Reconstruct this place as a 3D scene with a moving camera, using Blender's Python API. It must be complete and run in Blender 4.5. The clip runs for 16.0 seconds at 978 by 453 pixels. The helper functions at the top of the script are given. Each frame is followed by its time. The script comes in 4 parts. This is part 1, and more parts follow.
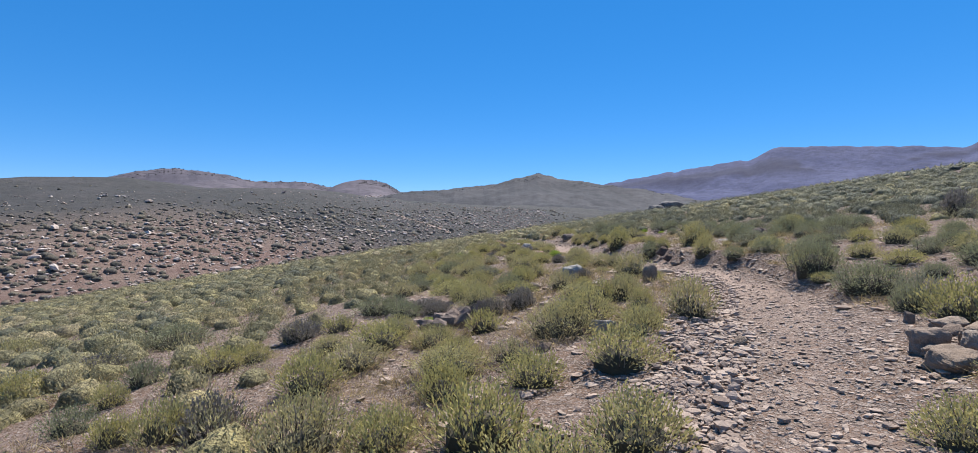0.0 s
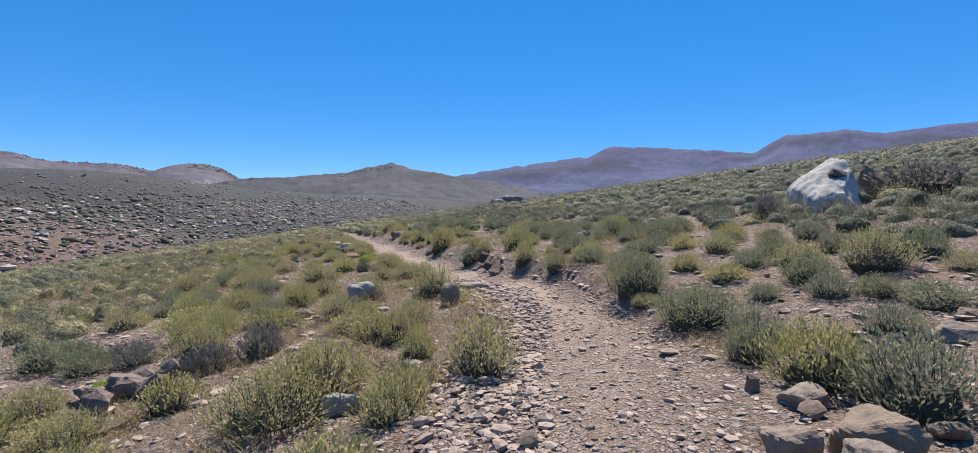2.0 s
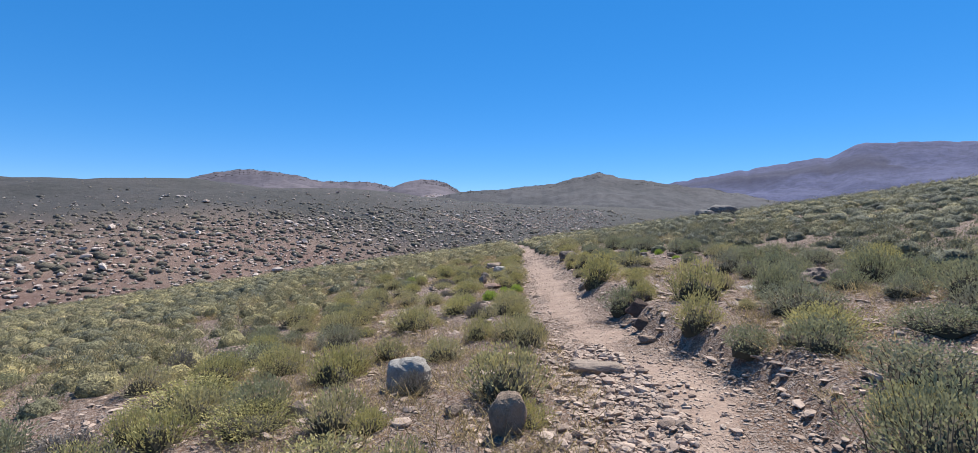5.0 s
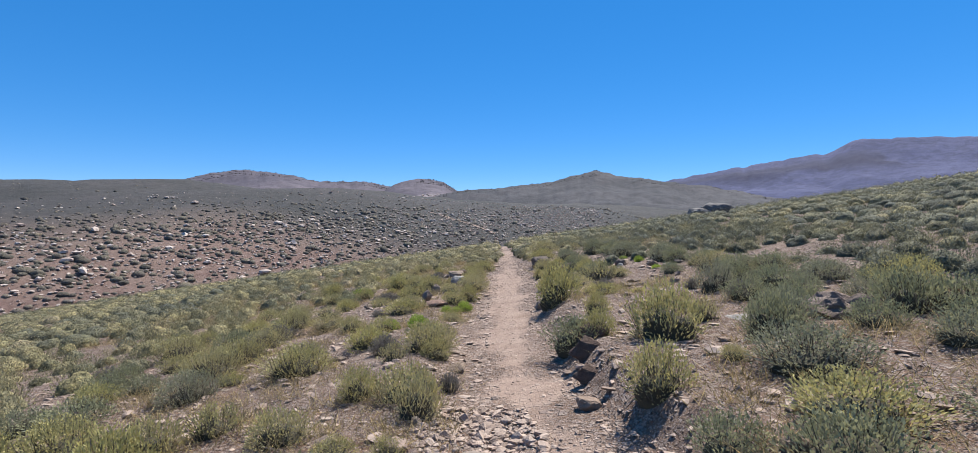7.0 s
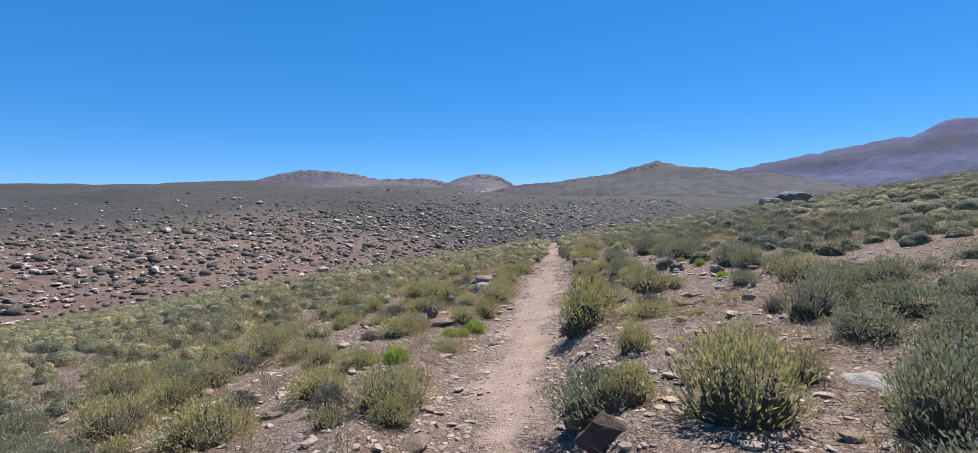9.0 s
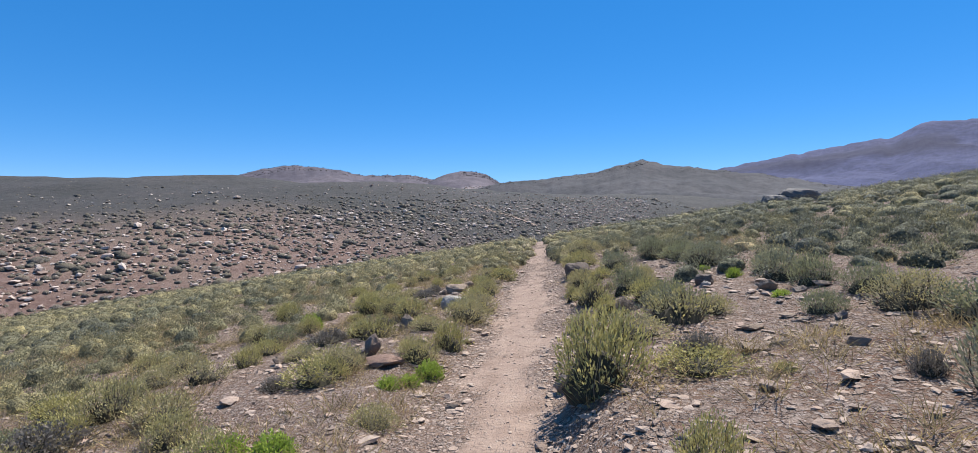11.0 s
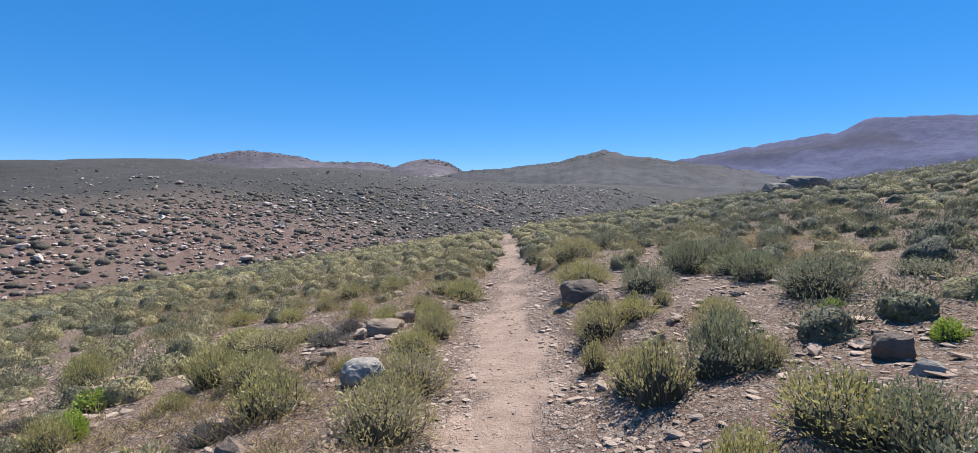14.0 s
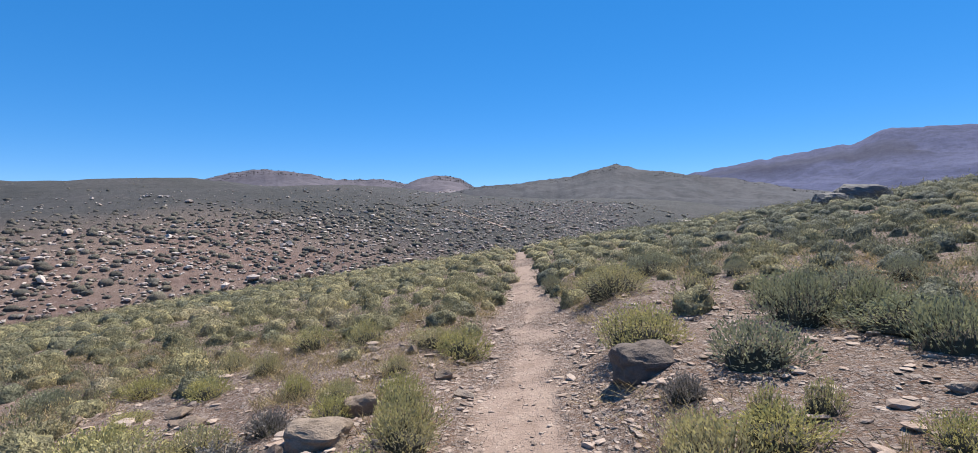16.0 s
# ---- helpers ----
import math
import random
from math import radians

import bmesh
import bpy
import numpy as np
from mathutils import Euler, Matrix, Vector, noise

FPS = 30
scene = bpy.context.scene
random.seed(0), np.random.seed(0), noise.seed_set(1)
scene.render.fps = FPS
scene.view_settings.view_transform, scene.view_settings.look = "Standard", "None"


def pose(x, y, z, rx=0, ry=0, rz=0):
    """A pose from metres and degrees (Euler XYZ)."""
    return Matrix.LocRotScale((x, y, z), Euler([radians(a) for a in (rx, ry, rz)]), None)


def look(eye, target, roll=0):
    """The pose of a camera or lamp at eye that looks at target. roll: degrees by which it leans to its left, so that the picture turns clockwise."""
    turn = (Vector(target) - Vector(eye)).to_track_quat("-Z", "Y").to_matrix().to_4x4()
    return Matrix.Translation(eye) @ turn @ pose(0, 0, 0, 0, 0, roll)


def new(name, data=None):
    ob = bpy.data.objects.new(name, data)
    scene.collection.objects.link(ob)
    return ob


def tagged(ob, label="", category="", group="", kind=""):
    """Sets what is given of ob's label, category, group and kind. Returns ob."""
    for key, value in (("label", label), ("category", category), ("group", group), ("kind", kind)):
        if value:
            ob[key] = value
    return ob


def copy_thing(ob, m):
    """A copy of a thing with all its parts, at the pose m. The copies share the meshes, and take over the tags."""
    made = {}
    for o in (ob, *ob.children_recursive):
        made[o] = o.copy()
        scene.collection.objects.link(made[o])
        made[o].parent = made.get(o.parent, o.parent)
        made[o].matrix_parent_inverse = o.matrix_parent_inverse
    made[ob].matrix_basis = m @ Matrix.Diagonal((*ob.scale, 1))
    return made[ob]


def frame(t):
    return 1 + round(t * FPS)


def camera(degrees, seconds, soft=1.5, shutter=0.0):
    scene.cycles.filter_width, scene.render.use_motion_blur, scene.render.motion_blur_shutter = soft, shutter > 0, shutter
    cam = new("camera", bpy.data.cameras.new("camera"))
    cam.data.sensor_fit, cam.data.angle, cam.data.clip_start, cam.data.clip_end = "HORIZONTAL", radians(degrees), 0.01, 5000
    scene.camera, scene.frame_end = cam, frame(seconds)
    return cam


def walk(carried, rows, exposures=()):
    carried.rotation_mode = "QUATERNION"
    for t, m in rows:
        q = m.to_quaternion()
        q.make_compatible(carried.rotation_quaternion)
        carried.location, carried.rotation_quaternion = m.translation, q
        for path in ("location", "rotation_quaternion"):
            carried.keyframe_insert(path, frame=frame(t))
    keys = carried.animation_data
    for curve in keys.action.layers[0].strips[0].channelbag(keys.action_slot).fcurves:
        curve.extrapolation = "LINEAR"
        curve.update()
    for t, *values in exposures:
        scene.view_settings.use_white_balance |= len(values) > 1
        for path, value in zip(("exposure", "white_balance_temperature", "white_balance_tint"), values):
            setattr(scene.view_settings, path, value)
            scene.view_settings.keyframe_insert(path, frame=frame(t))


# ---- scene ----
cam = camera(84.9, 16.0, soft=0.75)
PATH = [
    (0, (-3.272, 1.876, 1.047), (-3.134, 3.872, 1.033), -0.0),
    (0.5, (-2.907, 2.448, 1.072), (-2.525, 4.411, 1.057), 0.3),
    (1, (-2.573, 3.008, 1.098), (-2.018, 4.929, 1.067), 0.3),
    (1.5, (-2.191, 3.477, 1.169), (-1.499, 5.354, 1.124), 0.5),
    (2, (-1.856, 3.833, 1.267), (-1.187, 5.718, 1.22), 0.5),
    (2.5, (-1.559, 4.241, 1.244), (-1.087, 6.184, 1.183), 0.5),
    (3, (-1.168, 4.674, 1.309), (-0.956, 6.661, 1.244), 0.1),
    (5.3, (0.21, 7.168, 1.536), (0.119, 9.166, 1.521), 0.3),
    (5.5, (0.357, 7.358, 1.522), (0.265, 9.356, 1.507), 0.2),
    (6, (0.599, 7.816, 1.596), (0.496, 9.813, 1.574), -0.1),
    (6.5, (0.76, 8.33, 1.632), (0.659, 10.328, 1.611), 0.0),
    (7, (0.967, 8.882, 1.648), (0.886, 10.88, 1.627), -0.1),
    (7.5, (1.08, 9.398, 1.67), (0.967, 11.394, 1.676), -0.0),
    (8, (1.259, 9.919, 1.652), (1.126, 11.914, 1.672), -0.2),
    (8.5, (1.415, 10.397, 1.661), (1.234, 12.389, 1.639), -0.9),
    (9, (1.534, 10.953, 1.708), (1.237, 12.93, 1.669), -1.1),
    (11.5, (1.331, 14.182, 1.643), (1.096, 16.167, 1.592), -0.6),
    (12, (1.266, 14.905, 1.631), (1.042, 16.891, 1.574), -0.6),
    (12.5, (1.194, 15.654, 1.619), (1.029, 17.645, 1.522), -0.4),
    (13, (1.079, 16.392, 1.624), (0.872, 18.38, 1.543), -0.4),
    (13.5, (0.981, 17.17, 1.645), (0.819, 19.161, 1.546), -0.1),
    (14, (1.005, 17.879, 1.637), (0.901, 19.875, 1.544), -0.2),
    (14.5, (0.974, 18.563, 1.658), (0.846, 20.557, 1.57), -0.2),
    (15, (1.001, 19.249, 1.658), (0.825, 21.241, 1.601), -1.0),
    (15.5, (0.93, 19.887, 1.66), (0.748, 21.878, 1.628), -0.9),
    (16, (0.919, 20.579, 1.642), (0.77, 22.573, 1.608), -0.8),
]
walk(cam, [(t, look(e, g, r)) for t, e, g, r in PATH], exposures=[(0.0, 0.64), (16.0, 0.64)])

# ---- light ----
SUN_AZ, SUN_EL = 30.0, 58.0
world = bpy.data.worlds.new("world")
scene.world = world
world.use_nodes = True
wn = world.node_tree.nodes
sky = wn.new("ShaderNodeTexSky")
sky.sky_type = "NISHITA"
sky.sun_disc = False
sky.sun_elevation, sky.sun_rotation = radians(SUN_EL), radians(SUN_AZ)
sky.altitude, sky.air_density, sky.dust_density, sky.ozone_density = 3600, 0.75, 0.0, 6.0
wn["Background"].inputs["Strength"].default_value = 0.15
deep = wn.new("ShaderNodeHueSaturation")
deep.inputs["Saturation"].default_value, deep.inputs["Hue"].default_value = 1.80, 0.508
deep.inputs["Value"].default_value = 1.72
soften = wn.new("ShaderNodeGamma")
soften.inputs["Gamma"].default_value = 0.50
world.node_tree.links.new(sky.outputs[0], soften.inputs["Color"])
world.node_tree.links.new(soften.outputs[0], deep.inputs["Color"])
world.node_tree.links.new(deep.outputs[0], wn["Background"].inputs["Color"])
sun = new("sun", bpy.data.lights.new("sun", "SUN"))
sun.data.energy, sun.data.angle, sun.data.color = 5.0, radians(0.53), (1.0, 0.95, 0.875)
sun.matrix_world = look((100 * math.sin(radians(SUN_AZ)) * math.cos(radians(SUN_EL)), 100 * math.cos(radians(SUN_AZ)) * math.cos(radians(SUN_EL)), 100 * math.sin(radians(SUN_EL))), (0, 0, 0))

# ---- shaping helpers ----
rng = np.random.default_rng(7)


def smooth(a, b, v):
    s = np.clip((v - a) / (b - a), 0.0, 1.0)
    return s * s * (3 - 2 * s)


def lattice(ix, iy, seed):
    n = (ix.astype(np.int64) * 374761393 + iy.astype(np.int64) * 668265263 + seed * 974711) & 0x7FFFFFFF
    n = ((n ^ (n >> 13)) * 1274126177) & 0x7FFFFFFF
    n = n ^ (n >> 16)
    return (n & 0xFFFF) / 65535.0


def value_noise(x, y, seed):
    x, y = np.asarray(x, float), np.asarray(y, float)
    ix, iy = np.floor(x), np.floor(y)
    fx, fy = x - ix, y - iy
    fx, fy = fx * fx * (3 - 2 * fx), fy * fy * (3 - 2 * fy)
    a, b = lattice(ix, iy, seed), lattice(ix + 1, iy, seed)
    c, d = lattice(ix, iy + 1, seed), lattice(ix + 1, iy + 1, seed)
    return (a + (b - a) * fx) * (1 - fy) + (c + (d - c) * fx) * fy


def fbm(x, y, size, seed, octaves=4):
    total, amp = 0.0, 0.5
    for k in range(octaves):
        total = total + amp * (value_noise(np.asarray(x) / size + 17.3 * k, np.asarray(y) / size - 9.1 * k, seed + k) * 2 - 1)
        size, amp = size / 2.1, amp * 0.5
    return total


# ---- the lie of the land ----
TRAIL_Y = [-30, 1.9, 3.5, 5.3, 6.5, 8, 9, 10, 11, 12.5, 14, 16, 20, 26, 35, 60]
TRAIL_X = [-25, -3.0, -1.9, -0.85, -0.1, 0.62, 1.02, 1.32, 1.48, 1.40, 1.10, 0.96, 0.93, 0.89, 0.8, 0.2]


def trail_centre(y):
    return np.interp(y, TRAIL_Y, TRAIL_X) + 0.04 * np.sin(y * 0.9) * smooth(10, 14, y)


def trail_half(y):
    return 0.40 - 0.10 * smooth(24, 34, y) + 0.20 * (1 - smooth(7.5, 14, y)) + 0.03 * np.sin(np.asarray(y) * 1.7)


def hillside(x, y):
    z = 0.145 * x + 0.12 - 0.12 * (1 - smooth(5, 12, y))
    z = z - 0.0003 * np.minimum(x + 10, 0) ** 2
    z = z - 0.12 * np.exp(-((x - 2.2) / 1.6) ** 2 - ((y - 7.6) / 2.2) ** 2)
    z = z - 0.145 * np.maximum(x - 160, 0)
    z = z - 0.0010 * np.clip(y - 35, 0, 25) ** 2
    s = (y - 61) / 5.0
    z = z - 0.3 * 5.0 * np.where(s > 20, s, np.log1p(np.exp(np.minimum(s, 20))))
    return np.maximum(z, -60)


def far_slope(x, y):
    d = -0.85 * (x + 57) + 0.53 * (y - 74)
    u = 0.53 * (x + 57) + 0.85 * (y - 74)
    base = -10 + 0.06 * np.clip(u, 0, 200) + 0.02 * np.clip(u, -400, 0)
    slope = 0.115 - 0.078 * smooth(60, 210, u)
    dp = np.maximum(d, 0)
    rise = slope * 230 * (1 - np.exp(-dp / 230)) * 1.25 + 7.5 * (1 - np.exp(-dp / 30))
    return base + np.where(d > 0, rise, np.maximum(0.25 * d, -15))


def terrain(x, y, detail=True):
    x, y = np.asarray(x, float), np.asarray(y, float)
    near = hillside(x, y)
    c, w = trail_centre(y), trail_half(y)
    s = x - c
    depth = 0.24 * smooth(6, 10, y) * (1 - smooth(40, 60, y))
    bank = 0.46 + 0.63 * smooth(16, 20, y)
    cut = np.where(s > 0, 1 - smooth(w, w + bank, s), 1 - smooth(w, w + 0.95, -s))
    off = 1 - cut
    if detail:
        near = near + fbm(x, y, 9, 3) * 0.16 * smooth(2, 9, np.abs(s)) + fbm(x, y, 1.7, 11) * 0.10 * off
        near = near + fbm(x, y, 0.45, 21, 3) * (0.018 + 0.05 * off) * (1 - smooth(30, 60, np.hypot(x, y - 15)))
        lip = np.exp(-((s - w - 0.30) / 0.16) ** 2) * (0.03 + 0.05 * fbm(x, y, 0.6, 31, 2)) * smooth(9, 12, y) * (1 - smooth(16, 19, y))
        near = near + lip
    near = near - depth * cut
    opp = far_slope(x, y)
    if detail:
        r = np.hypot(x, y)
        opp = opp + fbm(x, y, 60, 41, 5) * 5.0 * smooth(60, 300, r) + fbm(x, y, 6, 51, 3) * 0.5 + fbm(x, y, 420, 61, 3) * 8 * smooth(200, 600, r)
    k = 1.2
    h = np.clip(0.5 + 0.5 * (near - opp) / k, 0, 1)
    return opp * (1 - h) + near * h + k * h * (1 - h)


def which_side(x, y):
    """1 on the near hillside, 0 on the slope across the gully."""
    return smooth(-1.0, 1.0, hillside(x, y) - far_slope(x, y))


# ---- materials ----
def material(name, rough=0.9):
    m = bpy.data.materials.new(name)
    m.use_nodes = True
    b = m.node_tree.nodes["Principled BSDF"]
    b.inputs["Roughness"].default_value = rough
    b.inputs["Specular IOR Level"].default_value = 0.25
    return m, m.node_tree.nodes, m.node_tree.links, b


def noise_node(nodes, links, scale, detail=4, vector=None, rough=0.6):
    n = nodes.new("ShaderNodeTexNoise")
    n.inputs["Scale"].default_value, n.inputs["Detail"].default_value, n.inputs["Roughness"].default_value = scale, detail, rough
    if vector:
        links.new(vector, n.inputs["Vector"])
    return n.outputs["Fac"]


def ramp(nodes, links, fac, stops):
    r = nodes.new("ShaderNodeValToRGB")
    while len(r.color_ramp.elements) < len(stops):
        r.color_ramp.elements.new(0.5)
    for e, (p, c) in zip(r.color_ramp.elements, stops):
        e.position, e.color = p, (*c, 1)
    links.new(fac, r.inputs["Fac"])
    return r.outputs["Color"]


def mix(nodes, links, fac, a, b, how="MIX"):
    n = nodes.new("ShaderNodeMix")
    n.data_type, n.blend_type = "RGBA", how
    for socket, v in ((n.inputs[0], fac), (n.inputs[6], a), (n.inputs[7], b)):
        if isinstance(v, (int, float)):
            socket.default_value = v
        elif isinstance(v, tuple):
            socket.default_value = (*v, 1)
        else:
            links.new(v, socket)
    return n.outputs[2]


def arith(nodes, links, how, a, b):
    n = nodes.new("ShaderNodeMath")
    n.operation = how
    for socket, v in zip(n.inputs, (a, b)):
        if isinstance(v, (int, float)):
            socket.default_value = v
        else:
            links.new(v, socket)
    return n.outputs[0]


def bump(nodes, links, bsdf, height, strength, distance):
    n = nodes.new("ShaderNodeBump")
    n.inputs["Strength"].default_value, n.inputs["Distance"].default_value = strength, distance
    links.new(height, n.inputs["Height"])
    links.new(n.outputs[0], bsdf.inputs["Normal"])


def attribute(nodes, name):
    n = nodes.new("ShaderNodeAttribute")
    n.attribute_name = name
    return n.outputs["Fac"]


def make_ground():
    m, n, l, b = material("stony soil", 0.95)
    p = n.new("ShaderNodeNewGeometry").outputs["Position"]
    broad = noise_node(n, l, 0.45, 6, p, 0.65)
    fine = noise_node(n, l, 8, 7, p, 0.8)
    soil = ramp(n, l, broad, [(0.3, (0.165, 0.094, 0.062)), (0.5, (0.218, 0.138, 0.096)), (0.7, (0.250, 0.172, 0.128))])
    heights, stony = None, soil
    for scale, mask_scale, cut in ((11, 3.1, 0.46), (24, 5.3, 0.38), (52, 7.7, 0.34)):
        warp = n.new("ShaderNodeVectorMath")
        warp.operation = "MULTIPLY_ADD"
        nz = n.new("ShaderNodeTexNoise")
        nz.inputs["Scale"].default_value = scale * 0.9
        l.new(p, nz.inputs["Vector"])
        l.new(nz.outputs["Color"], warp.inputs[0])
        warp.inputs[1].default_value = (0.5 / scale,) * 3
        l.new(p, warp.inputs[2])
        cells = n.new("ShaderNodeTexVoronoi")
        cells.inputs["Scale"].default_value, cells.distance = scale, "CHEBYCHEV"
        l.new(warp.outputs[0], cells.inputs["Vector"])
        shown = n.new("ShaderNodeMapRange")
        shown.inputs["From Min"].default_value, shown.inputs["From Max"].default_value = cut, cut + 0.06
        l.new(noise_node(n, l, mask_scale, 5, p, 0.8), shown.inputs["Value"])
        chip = n.new("ShaderNodeMapRange")
        chip.inputs["From Min"].default_value, chip.inputs["From Max"].default_value = 0.42, 0.34
        l.new(cells.outputs["Distance"], chip.inputs["Value"])
        face = arith(n, l, "MULTIPLY", shown.outputs[0], chip.outputs[0])
        tint = ramp(n, l, cells.outputs["Color"], [(0.1, (0.145, 0.102, 0.080)), (0.4, (0.240, 0.175, 0.138)), (0.65, (0.315, 0.245, 0.200)), (0.9, (0.400, 0.330, 0.280))])
        stony = mix(n, l, face, stony, tint)
        tall = arith(n, l, "MULTIPLY", face, 6.0 / scale)
        heights = tall if heights is None else arith(n, l, "MAXIMUM", heights, tall)
    stony = mix(n, l, 0.55, stony, ramp(n, l, fine, [(0.3, (0.36, 0.34, 0.33)), (0.52, (1, 1, 1)), (0.72, (1.3, 1.3, 1.3))]), "MULTIPLY")
    dust = ramp(n, l, noise_node(n, l, 3.5, 6, p), [(0.3, (0.240, 0.168, 0.127)), (0.5, (0.308, 0.223, 0.173)), (0.7, (0.365, 0.274, 0.213))])
    dust = mix(n, l, 0.5, dust, ramp(n, l, noise_node(n, l, 45, 5, p, 0.75), [(0.35, (0.55, 0.53, 0.52)), (0.55, (1.05, 1.05, 1.05)), (0.7, (1.25, 1.25, 1.25))]), "MULTIPLY")
    tread = arith(n, l, "MULTIPLY", attribute(n, "tread"), arith(n, l, "ADD", 0.40, fine))
    colour = mix(n, l, tread, stony, dust)
    red = ramp(n, l, noise_node(n, l, 0.8, 7, p, 0.75), [(0.3, (0.111, 0.073, 0.061)), (0.5, (0.192, 0.122, 0.100)), (0.7, (0.274, 0.200, 0.170))])
    colour = mix(n, l, attribute(n, "red"), colour, red)
    cover = ramp(n, l, noise_node(n, l, 0.03, 8, p, 0.75), [(0.3, (0.048, 0.049, 0.046)), (0.5, (0.065, 0.063, 0.060)), (0.7, (0.086, 0.079, 0.078))])
    cover = mix(n, l, 0.6, cover, ramp(n, l, noise_node(n, l, 0.45, 6, p, 0.85), [(0.38, (0.5, 0.52, 0.5)), (0.5, (1, 1, 1)), (0.62, (1.5, 1.4, 1.35))]), "MULTIPLY")
    colour = mix(n, l, attribute(n, "cover"), colour, cover)
    l.new(colour, b.inputs["Base Color"])
    relief = arith(n, l, "ADD", heights, arith(n, l, "MULTIPLY", fine, 0.5))
    relief = arith(n, l, "MULTIPLY", relief, arith(n, l, "SUBTRACT", 1.05, arith(n, l, "MULTIPLY", attribute(n, "tread"), 0.90)))
    bump(n, l, b, relief, 1.0, 0.08)
    return m


def make_rock(name, low, high, stain, lichen=0.0):
    m, n, l, b = material(name, 0.85)
    p = n.new("ShaderNodeTexCoord").outputs["Object"]
    info = n.new("ShaderNodeObjectInfo").outputs["Random"]
    isl = n.new("ShaderNodeNewGeometry").outputs["Random Per Island"]
    pick = arith(n, l, "FRACT", arith(n, l, "ADD", info, isl), 0)
    body = ramp(n, l, pick, [(0.0, low), (0.55, high), (1.0, stain)])
    wear = noise_node(n, l, 3.0, 7, p, 0.7)
    grain = noise_node(n, l, 22, 5, p, 0.7)
    body = mix(n, l, 0.8, body, ramp(n, l, wear, [(0.3, (0.55, 0.52, 0.5)), (0.5, (1, 1, 1)), (0.7, (1.25, 1.22, 1.18))]), "MULTIPLY")
    body = mix(n, l, 0.5, body, ramp(n, l, grain, [(0.3, (0.6, 0.6, 0.6)), (0.7, (1.2, 1.2, 1.2))]), "MULTIPLY")
    if lichen:
        spots = ramp(n, l, noise_node(n, l, 6, 6, p, 0.8), [(0.56, (0, 0, 0)), (0.62, (lichen, lichen, lichen))])
        body = mix(n, l, spots, body, (0.074, 0.074, 0.067))
    l.new(body, b.inputs["Base Color"])
    bump(n, l, b, arith(n, l, "ADD", wear, arith(n, l, "MULTIPLY", grain, 0.4)), 0.6, 0.05)
    return m


def make_foliage(name, stops, by_tone, young=(0.370, 0.333, 0.126), share=0.42):
    m, n, l, b = material(name, 0.7)
    geo = n.new("ShaderNodeNewGeometry")
    tone = attribute(n, "tone") if by_tone else n.new("ShaderNodeObjectInfo").outputs["Random"]
    body = ramp(n, l, tone, stops)
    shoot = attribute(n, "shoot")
    foot_shade = arith(n, l, "MAXIMUM", arith(n, l, "MULTIPLY", shoot, -1.0), 0.0)
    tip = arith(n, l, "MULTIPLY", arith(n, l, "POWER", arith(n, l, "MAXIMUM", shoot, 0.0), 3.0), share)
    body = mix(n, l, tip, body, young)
    leaf = ramp(n, l, geo.outputs["Random Per Island"], [(0.0, (0.68, 0.68, 0.64)), (0.5, (1, 1, 1)), (0.85, (1.14, 1.12, 1.0)), (1.0, (1.22, 1.18, 1.03))])
    body = mix(n, l, 0.85, body, leaf, "MULTIPLY")
    if by_tone:
        p = geo.outputs["Position"]
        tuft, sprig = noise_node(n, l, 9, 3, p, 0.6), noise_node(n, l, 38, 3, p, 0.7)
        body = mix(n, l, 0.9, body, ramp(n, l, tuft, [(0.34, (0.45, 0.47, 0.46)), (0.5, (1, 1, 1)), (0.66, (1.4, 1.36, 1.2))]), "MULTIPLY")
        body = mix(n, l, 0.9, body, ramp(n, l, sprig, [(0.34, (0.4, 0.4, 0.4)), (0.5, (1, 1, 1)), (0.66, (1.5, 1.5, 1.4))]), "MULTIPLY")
        bump(n, l, b, arith(n, l, "ADD", tuft, arith(n, l, "MULTIPLY", sprig, 0.5)), 1.0, 0.12)
    # brown mixed in low on far plant bodies, as the shade at their foot
    body = mix(n, l, foot_shade, body, (0.111, 0.092, 0.067))
    l.new(body, b.inputs["Base Color"])
    thin = n.new("ShaderNodeBsdfTranslucent")
    l.new(body, thin.inputs["Color"])
    both = n.new("ShaderNodeMixShader")
    both.inputs[0].default_value = 0.32
    l.new(b.outputs[0], both.inputs[1])
    l.new(thin.outputs[0], both.inputs[2])
    l.new(both.outputs[0], n["Material Output"].inputs["Surface"])
    return m


GREENS = [(0.0, (0.340, 0.322, 0.150)), (0.3, (0.412, 0.375, 0.160)), (0.6, (0.370, 0.340, 0.188)), (1.0, (0.400, 0.350, 0.235))]
COOL = [(0.0, (0.222, 0.236, 0.158)), (0.4, (0.262, 0.264, 0.165)), (0.7, (0.246, 0.250, 0.182)), (1.0, (0.282, 0.266, 0.208))]
ground_mat = make_ground()
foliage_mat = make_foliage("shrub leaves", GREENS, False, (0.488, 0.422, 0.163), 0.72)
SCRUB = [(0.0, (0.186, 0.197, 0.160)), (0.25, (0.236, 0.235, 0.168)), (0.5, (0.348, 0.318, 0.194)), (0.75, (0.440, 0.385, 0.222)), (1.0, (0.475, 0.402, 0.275))]
